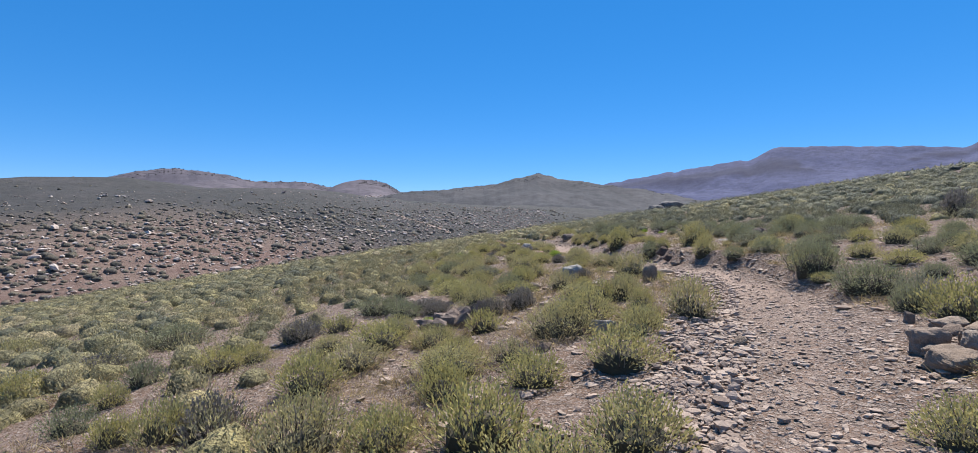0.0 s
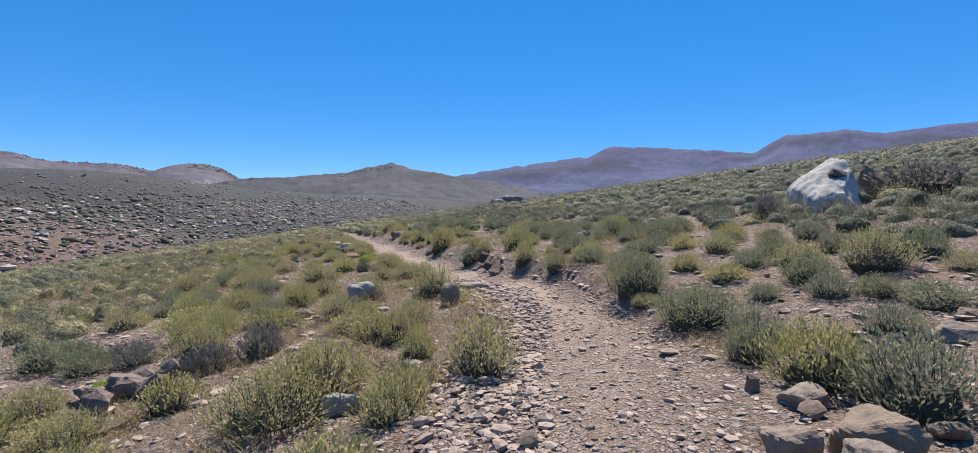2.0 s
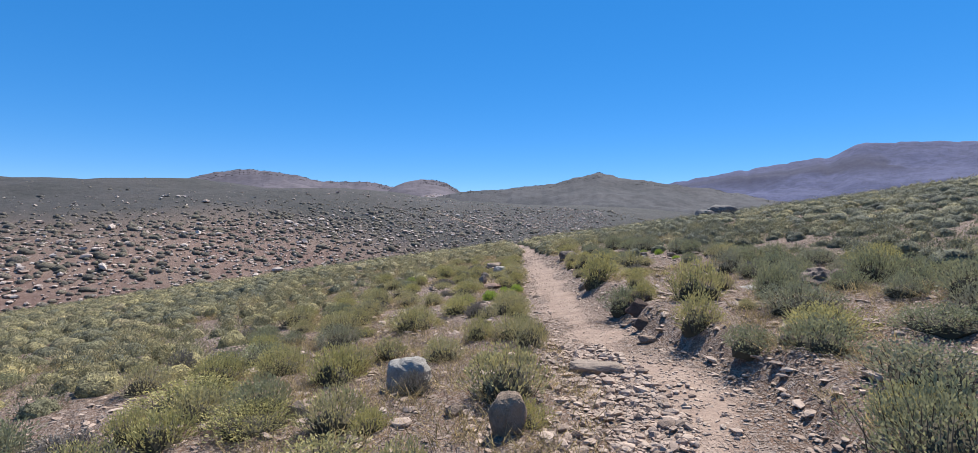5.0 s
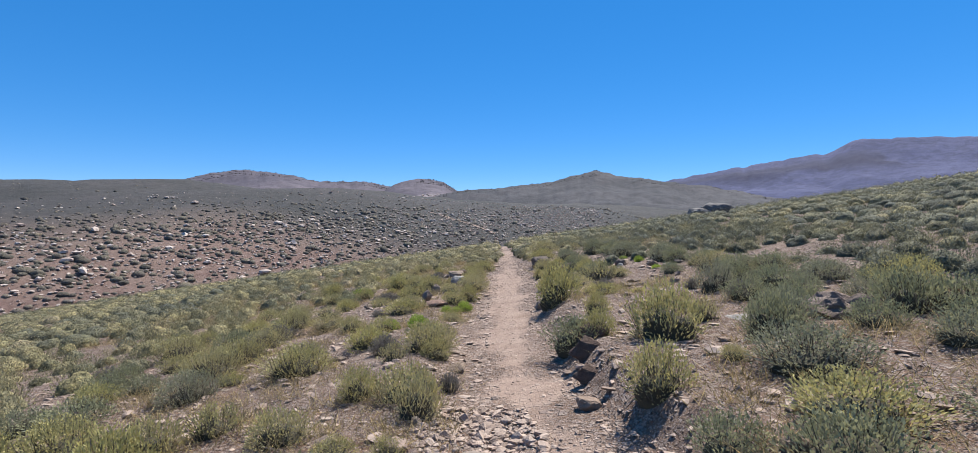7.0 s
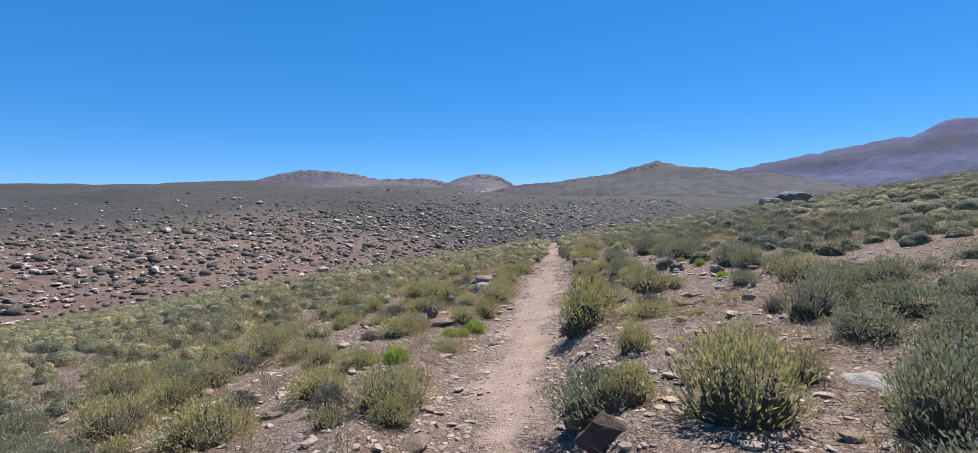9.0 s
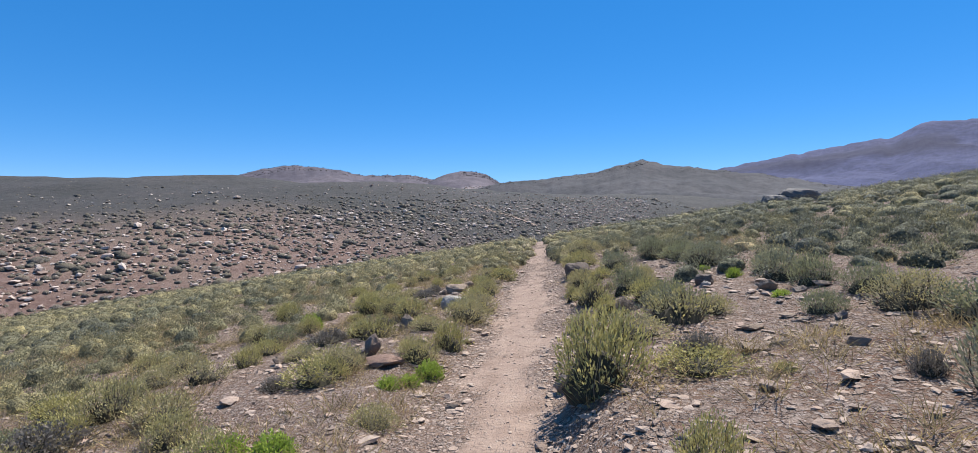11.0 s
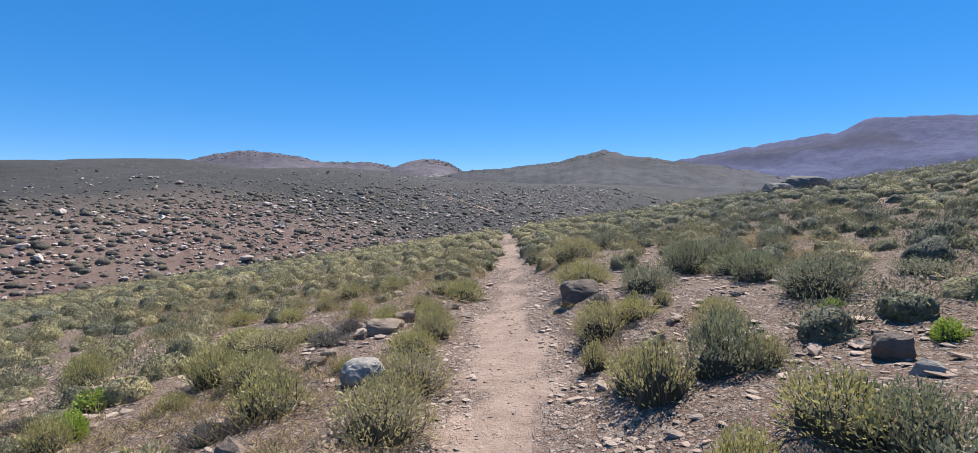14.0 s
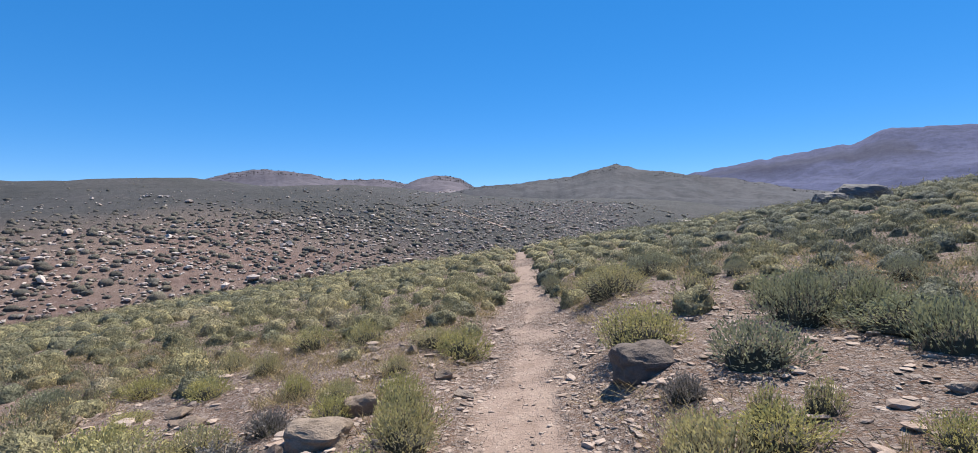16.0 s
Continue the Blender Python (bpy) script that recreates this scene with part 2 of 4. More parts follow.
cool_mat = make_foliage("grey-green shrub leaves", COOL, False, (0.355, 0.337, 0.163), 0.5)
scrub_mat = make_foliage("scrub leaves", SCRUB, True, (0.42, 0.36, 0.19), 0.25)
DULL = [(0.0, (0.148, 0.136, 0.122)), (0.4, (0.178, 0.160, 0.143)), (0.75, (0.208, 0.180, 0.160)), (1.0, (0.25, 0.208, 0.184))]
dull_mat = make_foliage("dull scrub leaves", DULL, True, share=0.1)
crest_mat = make_foliage("dark scrub", [(0.0, (0.052, 0.048, 0.052)), (1.0, (0.089, 0.081, 0.074))], True, share=0.0)
vivid_mat = make_foliage("bright green leaves", [(0.0, (0.27, 0.36, 0.07)), (1.0, (0.34, 0.43, 0.08))], False, (0.48, 0.55, 0.12))
ashen_mat = make_foliage("ashen leaves", [(0.0, (0.195, 0.175, 0.155)), (1.0, (0.25, 0.222, 0.198))], False, share=0.0)
straw_mat = make_foliage("dry grass blades", [(0.0, (0.36, 0.275, 0.15)), (1.0, (0.48, 0.38, 0.22))], True, share=0.0)
rock_mat = make_rock("weathered rock", (0.215, 0.158, 0.118), (0.315, 0.252, 0.200), (0.285, 0.205, 0.152), 0.25)
chip_mat = make_rock("rock chips", (0.244, 0.180, 0.141), (0.444, 0.348, 0.281), (0.363, 0.266, 0.207))
far_chip_mat = make_rock("strewn rocks", (0.252, 0.185, 0.155), (0.533, 0.459, 0.400), (0.400, 0.296, 0.244))
slab_mat = make_rock("grey slab", (0.145, 0.135, 0.128), (0.21, 0.195, 0.18), (0.18, 0.162, 0.145), 0.3)
pale_mat = make_rock("pale rock", (0.320, 0.290, 0.250), (0.375, 0.345, 0.305), (0.330, 0.288, 0.245), 0.5)
dark_mat = make_rock("dark rock", (0.192, 0.141, 0.111), (0.266, 0.200, 0.159), (0.229, 0.167, 0.130), 0.2)
red_mat = make_rock("reddish rock", (0.266, 0.155, 0.111), (0.311, 0.200, 0.148), (0.281, 0.185, 0.141))
# rock colour darkened all over to carry the shade of backlit sides
shade_mat = make_rock("shaded grey-brown rock", (0.130, 0.105, 0.090), (0.185, 0.150, 0.128), (0.155, 0.120, 0.098), 0.2)
boulder_mat = make_rock("pale boulder", (0.40, 0.375, 0.34), (0.46, 0.435, 0.40), (0.42, 0.385, 0.345), 0.35)
# earth brown, darkened to stand for the shadow under the cut bank
shaded_earth_mat = make_rock("shaded packed earth", (0.115, 0.075, 0.056), (0.160, 0.105, 0.078), (0.135, 0.087, 0.063))
tan_mat = make_rock("tan rock", (0.270, 0.198, 0.142), (0.300, 0.228, 0.168), (0.255, 0.185, 0.130), 0.2)


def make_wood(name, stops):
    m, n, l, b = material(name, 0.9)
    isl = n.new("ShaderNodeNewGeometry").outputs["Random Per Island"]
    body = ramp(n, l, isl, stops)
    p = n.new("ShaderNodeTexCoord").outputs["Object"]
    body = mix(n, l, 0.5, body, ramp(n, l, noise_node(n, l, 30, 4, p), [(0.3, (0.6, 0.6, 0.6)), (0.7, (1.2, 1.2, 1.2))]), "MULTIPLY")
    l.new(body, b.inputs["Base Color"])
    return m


wood_mat = make_wood("grey twigs", [(0.0, (0.059, 0.048, 0.037)), (0.6, (0.126, 0.104, 0.081)), (1.0, (0.296, 0.259, 0.215))])
# dark brown for the shrub's core: dense twigs plus the shade inside, in colour
core_shade_mat = make_wood("shaded twig core", [(0.0, (0.056, 0.049, 0.031)), (1.0, (0.081, 0.070, 0.044))])


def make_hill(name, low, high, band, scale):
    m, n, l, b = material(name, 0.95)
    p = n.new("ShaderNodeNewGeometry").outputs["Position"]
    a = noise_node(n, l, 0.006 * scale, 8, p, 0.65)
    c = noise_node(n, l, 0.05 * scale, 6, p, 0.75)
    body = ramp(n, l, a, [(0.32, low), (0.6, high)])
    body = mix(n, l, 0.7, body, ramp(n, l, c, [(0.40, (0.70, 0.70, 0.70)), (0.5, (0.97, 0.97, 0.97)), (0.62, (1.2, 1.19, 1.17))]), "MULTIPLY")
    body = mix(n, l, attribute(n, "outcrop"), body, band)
    l.new(body, b.inputs["Base Color"])
    bump(n, l, b, c, 0.45, 6.0 / scale)
    return m


# both nearer hills have extra blue in their colours to stand for air haze
hazed_tan_hill_mat = make_hill("hazed tan hill", (0.072, 0.066, 0.084), (0.120, 0.104, 0.120), (0.36, 0.31, 0.305), 1.2)
hazed_scrub_hill_mat = make_hill("hazed scrub hill", (0.052, 0.054, 0.060), (0.080, 0.078, 0.083), (0.060, 0.054, 0.058), 2.0)
# the mountain's blue-purple is distance haze painted into its base colours
hazed_mountain_mat = make_hill("haze-blue mountain", (0.039, 0.047, 0.104), (0.072, 0.080, 0.152), (0.030, 0.031, 0.058), 0.6)


# ---- mesh helpers ----
def mesh_from(name, verts, quads, mat, attrs=(), tris=None, flat=True):
    me = bpy.data.meshes.new(name)
    verts = np.asarray(verts, np.float32).reshape(-1, 3)
    q = np.asarray(quads, np.int32).reshape(-1, 4) if quads is not None and len(quads) else np.zeros((0, 4), np.int32)
    t = np.asarray(tris, np.int32).reshape(-1, 3) if tris is not None and len(tris) else np.zeros((0, 3), np.int32)
    me.vertices.add(len(verts))
    me.vertices.foreach_set("co", verts.ravel())
    me.loops.add(q.size + t.size)
    me.loops.foreach_set("vertex_index", np.concatenate([q.ravel(), t.ravel()]))
    me.polygons.add(len(q) + len(t))
    starts = np.concatenate([np.arange(len(q)) * 4, q.size + np.arange(len(t)) * 3]).astype(np.int32)
    me.polygons.foreach_set("loop_start", starts)
    if not flat:
        me.polygons.foreach_set("use_smooth", np.ones(len(starts), bool))
    else:
        me.polygons.foreach_set("use_smooth", np.zeros(len(starts), bool))
    for key, values in attrs:
        me.attributes.new(key, "FLOAT", "POINT").data.foreach_set("value", np.asarray(values, np.float32))
    me.update(calc_edges=True)
    me.materials.append(mat)
    return me


def part(name, me, parent, label=""):
    ob = new(name, me)
    ob.parent = parent
    return tagged(ob, label) if label else ob


# ---- ground ----
def spaced(lo, hi, fine_lo, fine_hi, step, grow):
    out = list(np.arange(fine_lo, fine_hi + 1e-6, step))
    s, v = step, fine_hi
    while v < hi:
        s *= grow
        v += s
        out.append(v)
    s, v = step, fine_lo
    while v > lo:
        s *= grow
        v -= s
        out.insert(0, v)
    return np.array(out)


gx = spaced(-4200, 4200, -4.0, 4.6, 0.10, 1.065)
gy = spaced(-4200, 4400, 3.6, 28.0, 0.13, 1.055)
X, Y = np.meshgrid(gx, gy)
Z = terrain(X, Y)
S = np.abs(X - trail_centre(Y))
W = trail_half(Y)
R = np.hypot(X, Y - 12)
side = which_side(X, Y)
tread = (1 - smooth(W * 0.35, W * 1.05, S + 0.6 * fbm(X, Y, 0.7, 71))) * (1 - 0.6 * (1 - smooth(8.0, 11.0, Y))) * (1 - smooth(55, 65, Y))
D_OPP = -0.85 * (X + 57) + 0.53 * (Y - 74)
red = (1 - side) * (1 - smooth(14, 50, D_OPP + 14 * fbm(X, Y, 25, 81))) * np.clip(0.75 + fbm(X, Y, 9, 83), 0, 1)
cover = (1 - side) * np.maximum(smooth(8, 55, D_OPP + 16 * fbm(X, Y, 25, 91)), smooth(105, 150, Y))
cover = np.maximum(cover, side * 0.45 * smooth(25, 60, R))
ny, nx = X.shape
idx = np.arange(ny * nx).reshape(ny, nx)
quads = np.stack([idx[:-1, :-1], idx[:-1, 1:], idx[1:, 1:], idx[1:, :-1]], -1).reshape(-1, 4)
mid_s = (S / W)[:-1, :-1].ravel()
mid_y = Y[:-1, :-1].ravel()
on_trail = (mid_s < 1.1) & (mid_y > 0) & (mid_y < 55)
verts = np.stack([X, Y, Z], -1).reshape(-1, 3)


def sheet(name, faces):
    used = np.unique(faces)
    back = np.zeros(len(verts), np.int64)
    back[used] = np.arange(len(used))
    attrs = [(k, v.ravel()[used]) for k, v in (("tread", tread), ("red", red), ("cover", cover))]
    return new(name, mesh_from(name, verts[used], back[faces], ground_mat, attrs, flat=False))


def ground_z(x, y):
    """The height of the ground sheet itself."""
    x, y = np.asarray(x, float), np.asarray(y, float)
    i, j = np.clip(np.searchsorted(gx, x) - 1, 0, nx - 2), np.clip(np.searchsorted(gy, y) - 1, 0, ny - 2)
    u, v = (x - gx[i]) / (gx[i + 1] - gx[i]), (y - gy[j]) / (gy[j + 1] - gy[j])
    return (Z[j, i] * (1 - u) + Z[j, i + 1] * u) * (1 - v) + (Z[j + 1, i] * (1 - u) + Z[j + 1, i + 1] * u) * v


tagged(sheet("ground", quads[~on_trail]), "stony reddish-brown soil hillside falling into a gully", "ground", kind="structure")
tagged(sheet("trail", quads[on_trail]), "narrow trodden footpath of pale pinkish dust and gravel", "path", kind="structure")


# ---- hills on the skyline ----
CRESTS = {}


def hill(name, label, keys, r_crest, r_base, mat, rough, seed, band=None):
    az_key, el_key = [k[0] for k in keys], [k[1] for k in keys]
    az = np.arange(az_key[0], az_key[-1], 0.17)
    el = np.interp(az, az_key, el_key)
    ker = np.hanning(7)
    el = np.convolve(np.pad(el, 3, mode="edge"), ker / ker.sum(), "valid")
    el = el + 0.12 * fbm(az * 2.0, az * 0, 1.6, seed, 6)
    t = np.concatenate([np.linspace(0, 1, 46), np.linspace(1.06, 2.0, 10)])
    A, T = np.meshgrid(np.radians(az), t)
    E = np.meshgrid(el, t)[0]
    radius = r_base + (r_crest - r_base) * T
    px, py = np.sin(A) * radius, 8 + np.cos(A) * radius
    top = r_crest * np.tan(np.radians(E)) + 1.6
    foot = -8.0
    up = np.where(T <= 1, 0.35 * T + 0.65 * T ** 1.9, 1 - 0.9 * np.maximum(T - 1, 0) ** 1.3)
    env = np.clip(4 * T * (1 - T), 0, 1) * (T <= 1)
    spur = 1 - np.abs(fbm(px, py, rough * 6, seed + 9, 5)) * 2
    pz = foot + (top - foot) * up + env * (spur - 0.5) * rough * (0.55 if rough < 60 else 0.34) + fbm(px, py, rough * 0.7, seed + 20, 3) * rough * 0.06
    out = np.zeros_like(pz)
    if band:
        lvl, wide, strength = band
        out = np.exp(-(((T - lvl) + 0.12 * fbm(px, py, rough * 5, seed + 30)) / wide) ** 2) * np.clip(fbm(px, py, rough * 2.2, seed + 40, 4) * 7 + 0.2, 0, 1) * strength
        pz = pz + out * rough * 0.10
    m, k = pz.shape
    i = np.arange(m * k).reshape(m, k)
    q = np.stack([i[:-1, :-1], i[:-1, 1:], i[1:, 1:], i[1:, :-1]], -1).reshape(-1, 4)
    ob = new(name, mesh_from(name, np.stack([px, py, pz], -1), q, mat, [("outcrop", out.ravel())], flat=False))
    CRESTS[name] = (px, py, pz, T, out)
    return tagged(ob, label, "hill", kind="structure")


hill("backdrop_mountain", "long mountain ridge on the skyline, blue-purple with haze", [(2, 1), (9, 2.4), (15.5, 3.95), (20, 4.7), (23.5, 5.2), (29.2, 6.02), (29.9, 5.95), (32, 7.05), (36, 6.9), (40, 6.55), (46, 6.05), (48.4, 7.55), (50, 7.5), (53.4, 7.75), (55.9, 7.15), (58.4, 7.4), (70, 8), (95, 6), (110, 2)], 2900, 1500, hazed_mountain_mat, 90, 101, (0.85, 0.09, 0.8))
hill("backdrop_tan_hill", "bare hazed tan hill with pale rock outcrops", [(-75, 1.0), (-50, 2.2), (-36, 3.2), (-33, 3.6), (-30, 4.5), (-27.3, 4.95), (-23, 4.65), (-20, 4.05), (-18, 4.05), (-15.5, 4.15), (-12.8, 3.7), (-10.5, 3.0), (-6, 1.5)], 1250, 620, hazed_tan_hill_mat, 34, 131, (0.62, 0.10, 0.9))
hill("backdrop_tan_knob", "small rounded tan knoll with rock outcrops", [(-16, 1.5), (-13, 3.4), (-11.6, 4.1), (-9.8, 4.45), (-8.5, 4.45), (-7, 4.05), (-5.6, 3.2), (-4, 2.0), (-1, 1)], 1050, 640, hazed_tan_hill_mat, 26, 151, (0.60, 0.12, 0.9))
hill("backdrop_scrub_hill", "broad olive-brown hill covered in low scrub", [(-20, 0.9), (-12, 1.9), (-5.6, 3.15), (-1.3, 3.5), (4.4, 4.15), (7.3, 4.85), (8.9, 5.25), (10.4, 4.95), (12, 4.55), (15.5, 4.05), (20, 3.4), (25, 2.3), (32, 1.2), (40, 0.5)], 700, 380, hazed_scrub_hill_mat, 16, 171, (0.9, 0.06, 0.6))


# ---- shrubs ----
def frames_of(direction):
    d = direction / np.linalg.norm(direction, axis=1, keepdims=True)
    a = np.cross(d, rng.normal(size=d.shape))
    a /= np.linalg.norm(a, axis=1, keepdims=True)
    return d, a


def leaf_quads(pos, direction, length, width):
    """Narrow kite-shaped leaves."""
    d, a = frames_of(direction)
    L, Wd = length[:, None], width[:, None]
    v = np.stack([pos, pos + d * L * 0.55 + a * Wd, pos + d * L, pos + d * L * 0.55 - a * Wd], 1).reshape(-1, 3)
    return v, np.arange(len(v)).reshape(-1, 4)


def shrub_arrays(stems, leaves, length, width, droop=0.93, low=0.35, spread=0.24):
    """A cushion of upright leafy shoots, one metre wide and one high."""
    rho = np.sqrt(rng.random(stems))
    phi = rng.random(stems) * 2 * np.pi
    lob = 1 + 0.16 * np.sin(phi * 3 + rng.random() * 6) + 0.10 * np.sin(phi * 5 + rng.random() * 6)
    tip = np.stack([0.5 * rho * lob * np.cos(phi), 0.5 * rho * lob * np.sin(phi), np.sqrt(np.clip(1 - droop * rho ** 2, 0.05, 1)) * rng.uniform(0.90, 1.06, stems)], 1)
    root = tip * np.array([0.55, 0.55, 0.0]) + rng.normal(size=(stems, 3)) * [0.02, 0.02, 0]
    t = low + (1 - low) * (np.arange(leaves)[None, :] + rng.random((stems, leaves))) / leaves
    bend = t ** 1.5
    p = root[:, None] + (tip - root)[:, None] * np.stack([bend, bend, t], -1)
    d = (tip - root)[:, None] * np.ones_like(p)
    d = d / np.linalg.norm(d, axis=-1, keepdims=True) + np.array([0, 0, 0.45]) + rng.normal(size=p.shape) * spread
    n = stems * leaves
    v, q = leaf_quads(p.reshape(-1, 3), d.reshape(-1, 3), rng.uniform(0.7, 1.3, n) * length, rng.uniform(0.7, 1.3, n) * width)
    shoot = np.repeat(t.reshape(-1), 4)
    return v, q, root, tip, shoot


def twigs(root, tip, count, thick):
    """Thin three-sided bent stems."""
    pick = rng.permutation(len(root))[:count]
    vs, qs = [], []
    ring = np.array([[1, 0, 0], [-0.5, 0.87, 0], [-0.5, -0.87, 0]])
    for k, i in enumerate(pick):
        a, b = root[i] * [1, 1, 0] - [0, 0, 0.04], tip[i] * rng.uniform(0.8, 0.98)
        mid = (a + b) / 2 + [0, 0, -0.06] + rng.normal(size=3) * 0.03
        for c, r in ((a, thick), (mid, thick * 0.75), (b, thick * 0.3)):
            vs.append(c + ring * r)
        o = k * 9
        for s in (0, 3):
            for j in range(3):
                qs.append((o + s + j, o + s + (j + 1) % 3, o + s + 3 + (j + 1) % 3, o + s + 3 + j))
    return np.concatenate(vs), np.array(qs)


def core_arrays(size, subdiv, ruffle=0.16):
    """The dense rounded body of a cushion plant."""
    bm = bmesh.new()
    bmesh.ops.create_icosphere(bm, subdivisions=subdiv, radius=0.5 * size)
    jog = Vector((rng.uniform(0, 90), rng.uniform(0, 90), 0))
    for v in bm.verts:
        v.co *= 1 + 0.32 * noise.noise(v.co * 3.2 + jog) + ruffle * noise.noise(v.co * 9 + jog)
        v.co.z = max(v.co.z, -0.14) * 1.75
    bmesh.ops.delete(bm, geom=[f for f in bm.faces if all(v.co.z < -0.2 for v in f.verts)], context="FACES")
    bm.verts.index_update()
    vs = np.array([v.co[:] for v in bm.verts])
    fs = np.array([[v.index for v in f.verts] for f in bm.faces])
    bm.free()
    return vs, fs


def shell_leaves(count, length, width):
    """Leaves over the whole rounded outside of a cushion plant."""
    d = rng.normal(size=(count, 3))
    d[:, 2] = np.abs(d[:, 2]) * 0.9 + 0.05
    d /= np.linalg.norm(d, axis=1, keepdims=True)
    at = d * [0.47, 0.47, 0.86] * rng.uniform(0.66, 0.98, (count, 1))
    way = d * 0.8 + [0, 0, 0.75] + rng.normal(size=(count, 3)) * 0.35
    return leaf_quads(at - way * length * 0.4, way, rng.uniform(0.7, 1.3, count) * length, rng.uniform(0.7, 1.3, count) * width)


def clump_model(stems, leaves, length, width, core, low=0.5, subdiv=1, shell=0, foot_shade=0.0):
    """A rounded body of dense growth with leafy shoots standing out of it, for plants farther off."""
    vs, fs = core_arrays(core, subdiv, 0.22)
    v, q, _, _, shoot = shrub_arrays(stems, leaves, length, width, 0.95, low, 0.3)
    if shell:
        sv, sq = shell_leaves(shell, length, width * 1.15)
        v, q, shoot = np.concatenate([v, sv]), np.concatenate([q, sq + len(v)]), np.concatenate([shoot, np.clip(sv[:, 2], 0, 1) * 0.7])
    tri = np.concatenate([q[:, [0, 1, 2]], q[:, [0, 2, 3]]]) + len(vs)
    # body colour follows height: yellow top as if lit, darker foot as if shaded
    return np.concatenate([vs, v]), np.concatenate([fs, tri]), np.concatenate([np.clip(vs[:, 2] / 0.8, 0, 1) * 0.95 - foot_shade * (vs[:, 2] < 0.22), shoot])


def make_shrub(stems, leaves, length, width, mat, wood, label, category="shrub", low=0.3, droop=0.93, shell=420):
    v, q, root, tip, shoot = shrub_arrays(stems, leaves, length, width, droop, low)
    sv, sq = shell_leaves(shell, length, width * 1.1)
    v, q, shoot = np.concatenate([v, sv]), np.concatenate([q, sq + len(v)]), np.concatenate([shoot, np.clip(sv[:, 2], 0, 1) * 0.7])
    # solid core, coloured dark so gaps between shoots read as shaded
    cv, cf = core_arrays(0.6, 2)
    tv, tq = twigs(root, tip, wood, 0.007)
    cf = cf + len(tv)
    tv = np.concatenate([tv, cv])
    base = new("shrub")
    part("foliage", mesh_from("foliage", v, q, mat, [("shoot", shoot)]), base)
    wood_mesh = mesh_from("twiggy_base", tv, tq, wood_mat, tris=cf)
    wood_mesh.materials.append(core_shade_mat)
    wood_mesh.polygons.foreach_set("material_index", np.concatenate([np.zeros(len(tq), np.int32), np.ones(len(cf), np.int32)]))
    part("twiggy_base", wood_mesh, base, "thin bent grey-brown twigs round a dark solid core")["kind"] = "stuff"
    return tagged(base, label, category)


def stand(thing, x, y, wide, high, sink=0.03, turn=None):
    z = float(ground_z(x, y))
    turn = rng.uniform(0, 360) if turn is None else turn
    thing.matrix_basis = pose(x, y, z - sink, rng.normal() * 4, rng.normal() * 4, turn) @ Matrix.Diagonal((wide, wide, high, 1))
    return thing


def placed(proto, x, y, wide, high, sink=0.03):
    thing = copy_thing(proto, Matrix())
    return stand(thing, x, y, wide, high, sink)


# each row: place across, place along, width, height
GREEN_START = [(-0.61, 4.46, 0.41, 0.28), (0.31, 4.95, 0.48, 0.14), (-2.15, 5.08, 0.58, 0.39), (-3.07, 5.50, 0.68, 0.46), (-3.75, 5.62, 0.50, 0.34), (1.50, 6.52, 0.64, 0.48), (-5.75, 6.55, 0.48, 0.42), (-3.34, 6.57, 0.50, 0.39), (-6.18, 6.64, 0.34, 0.30), (-1.73, 6.64, 0.68, 0.40), (-3.26, 7.23, 0.82, 0.25), (-4.72, 7.45, 0.65, 0.45), (-1.26, 7.50, 0.48, 0.32), (-3.20, 7.81, 0.50, 0.23), (-1.12, 7.81, 0.48, 0.30), (-6.92, 7.85, 0.36, 0.31), (-2.01, 7.89, 0.79, 0.43), (-4.37, 8.06, 0.71, 0.28), (-0.41, 8.14, 0.58, 0.52), (-1.69, 8.25, 0.82, 0.46), (-0.85, 8.60, 0.34, 0.32)]
GREEN_BEND = [(-4.18, 8.85, 0.72, 0.37), (-6.26, 8.94, 0.62, 0.33), (1.98, 9.08, 0.38, 0.15), (3.24, 9.16, 0.56, 0.22), (-8.76, 9.16, 0.59, 0.36), (-5.88, 9.18, 0.48, 0.28), (-4.91, 9.27, 0.51, 0.19), (-0.88, 9.28, 0.43, 0.41), (-4.01, 9.43, 0.48, 0.28), (-0.64, 9.85, 0.42, 0.33), (2.36, 10.06, 0.47, 0.22), (-1.23, 10.24, 0.64, 0.23), (0.10, 10.67, 0.34, 0.23), (-1.05, 10.80, 0.30, 0.20), (-1.37, 10.96, 0.50, 0.36), (-2.80, 11.02, 0.49, 0.31), (-3.15, 11.12, 0.35, 0.30), (-2.12, 11.20, 0.76, 0.23), (-0.03, 11.32, 0.62, 0.46), (-2.82, 11.58, 0.50, 0.32), (2.94, 11.99, 0.69, 0.30)]
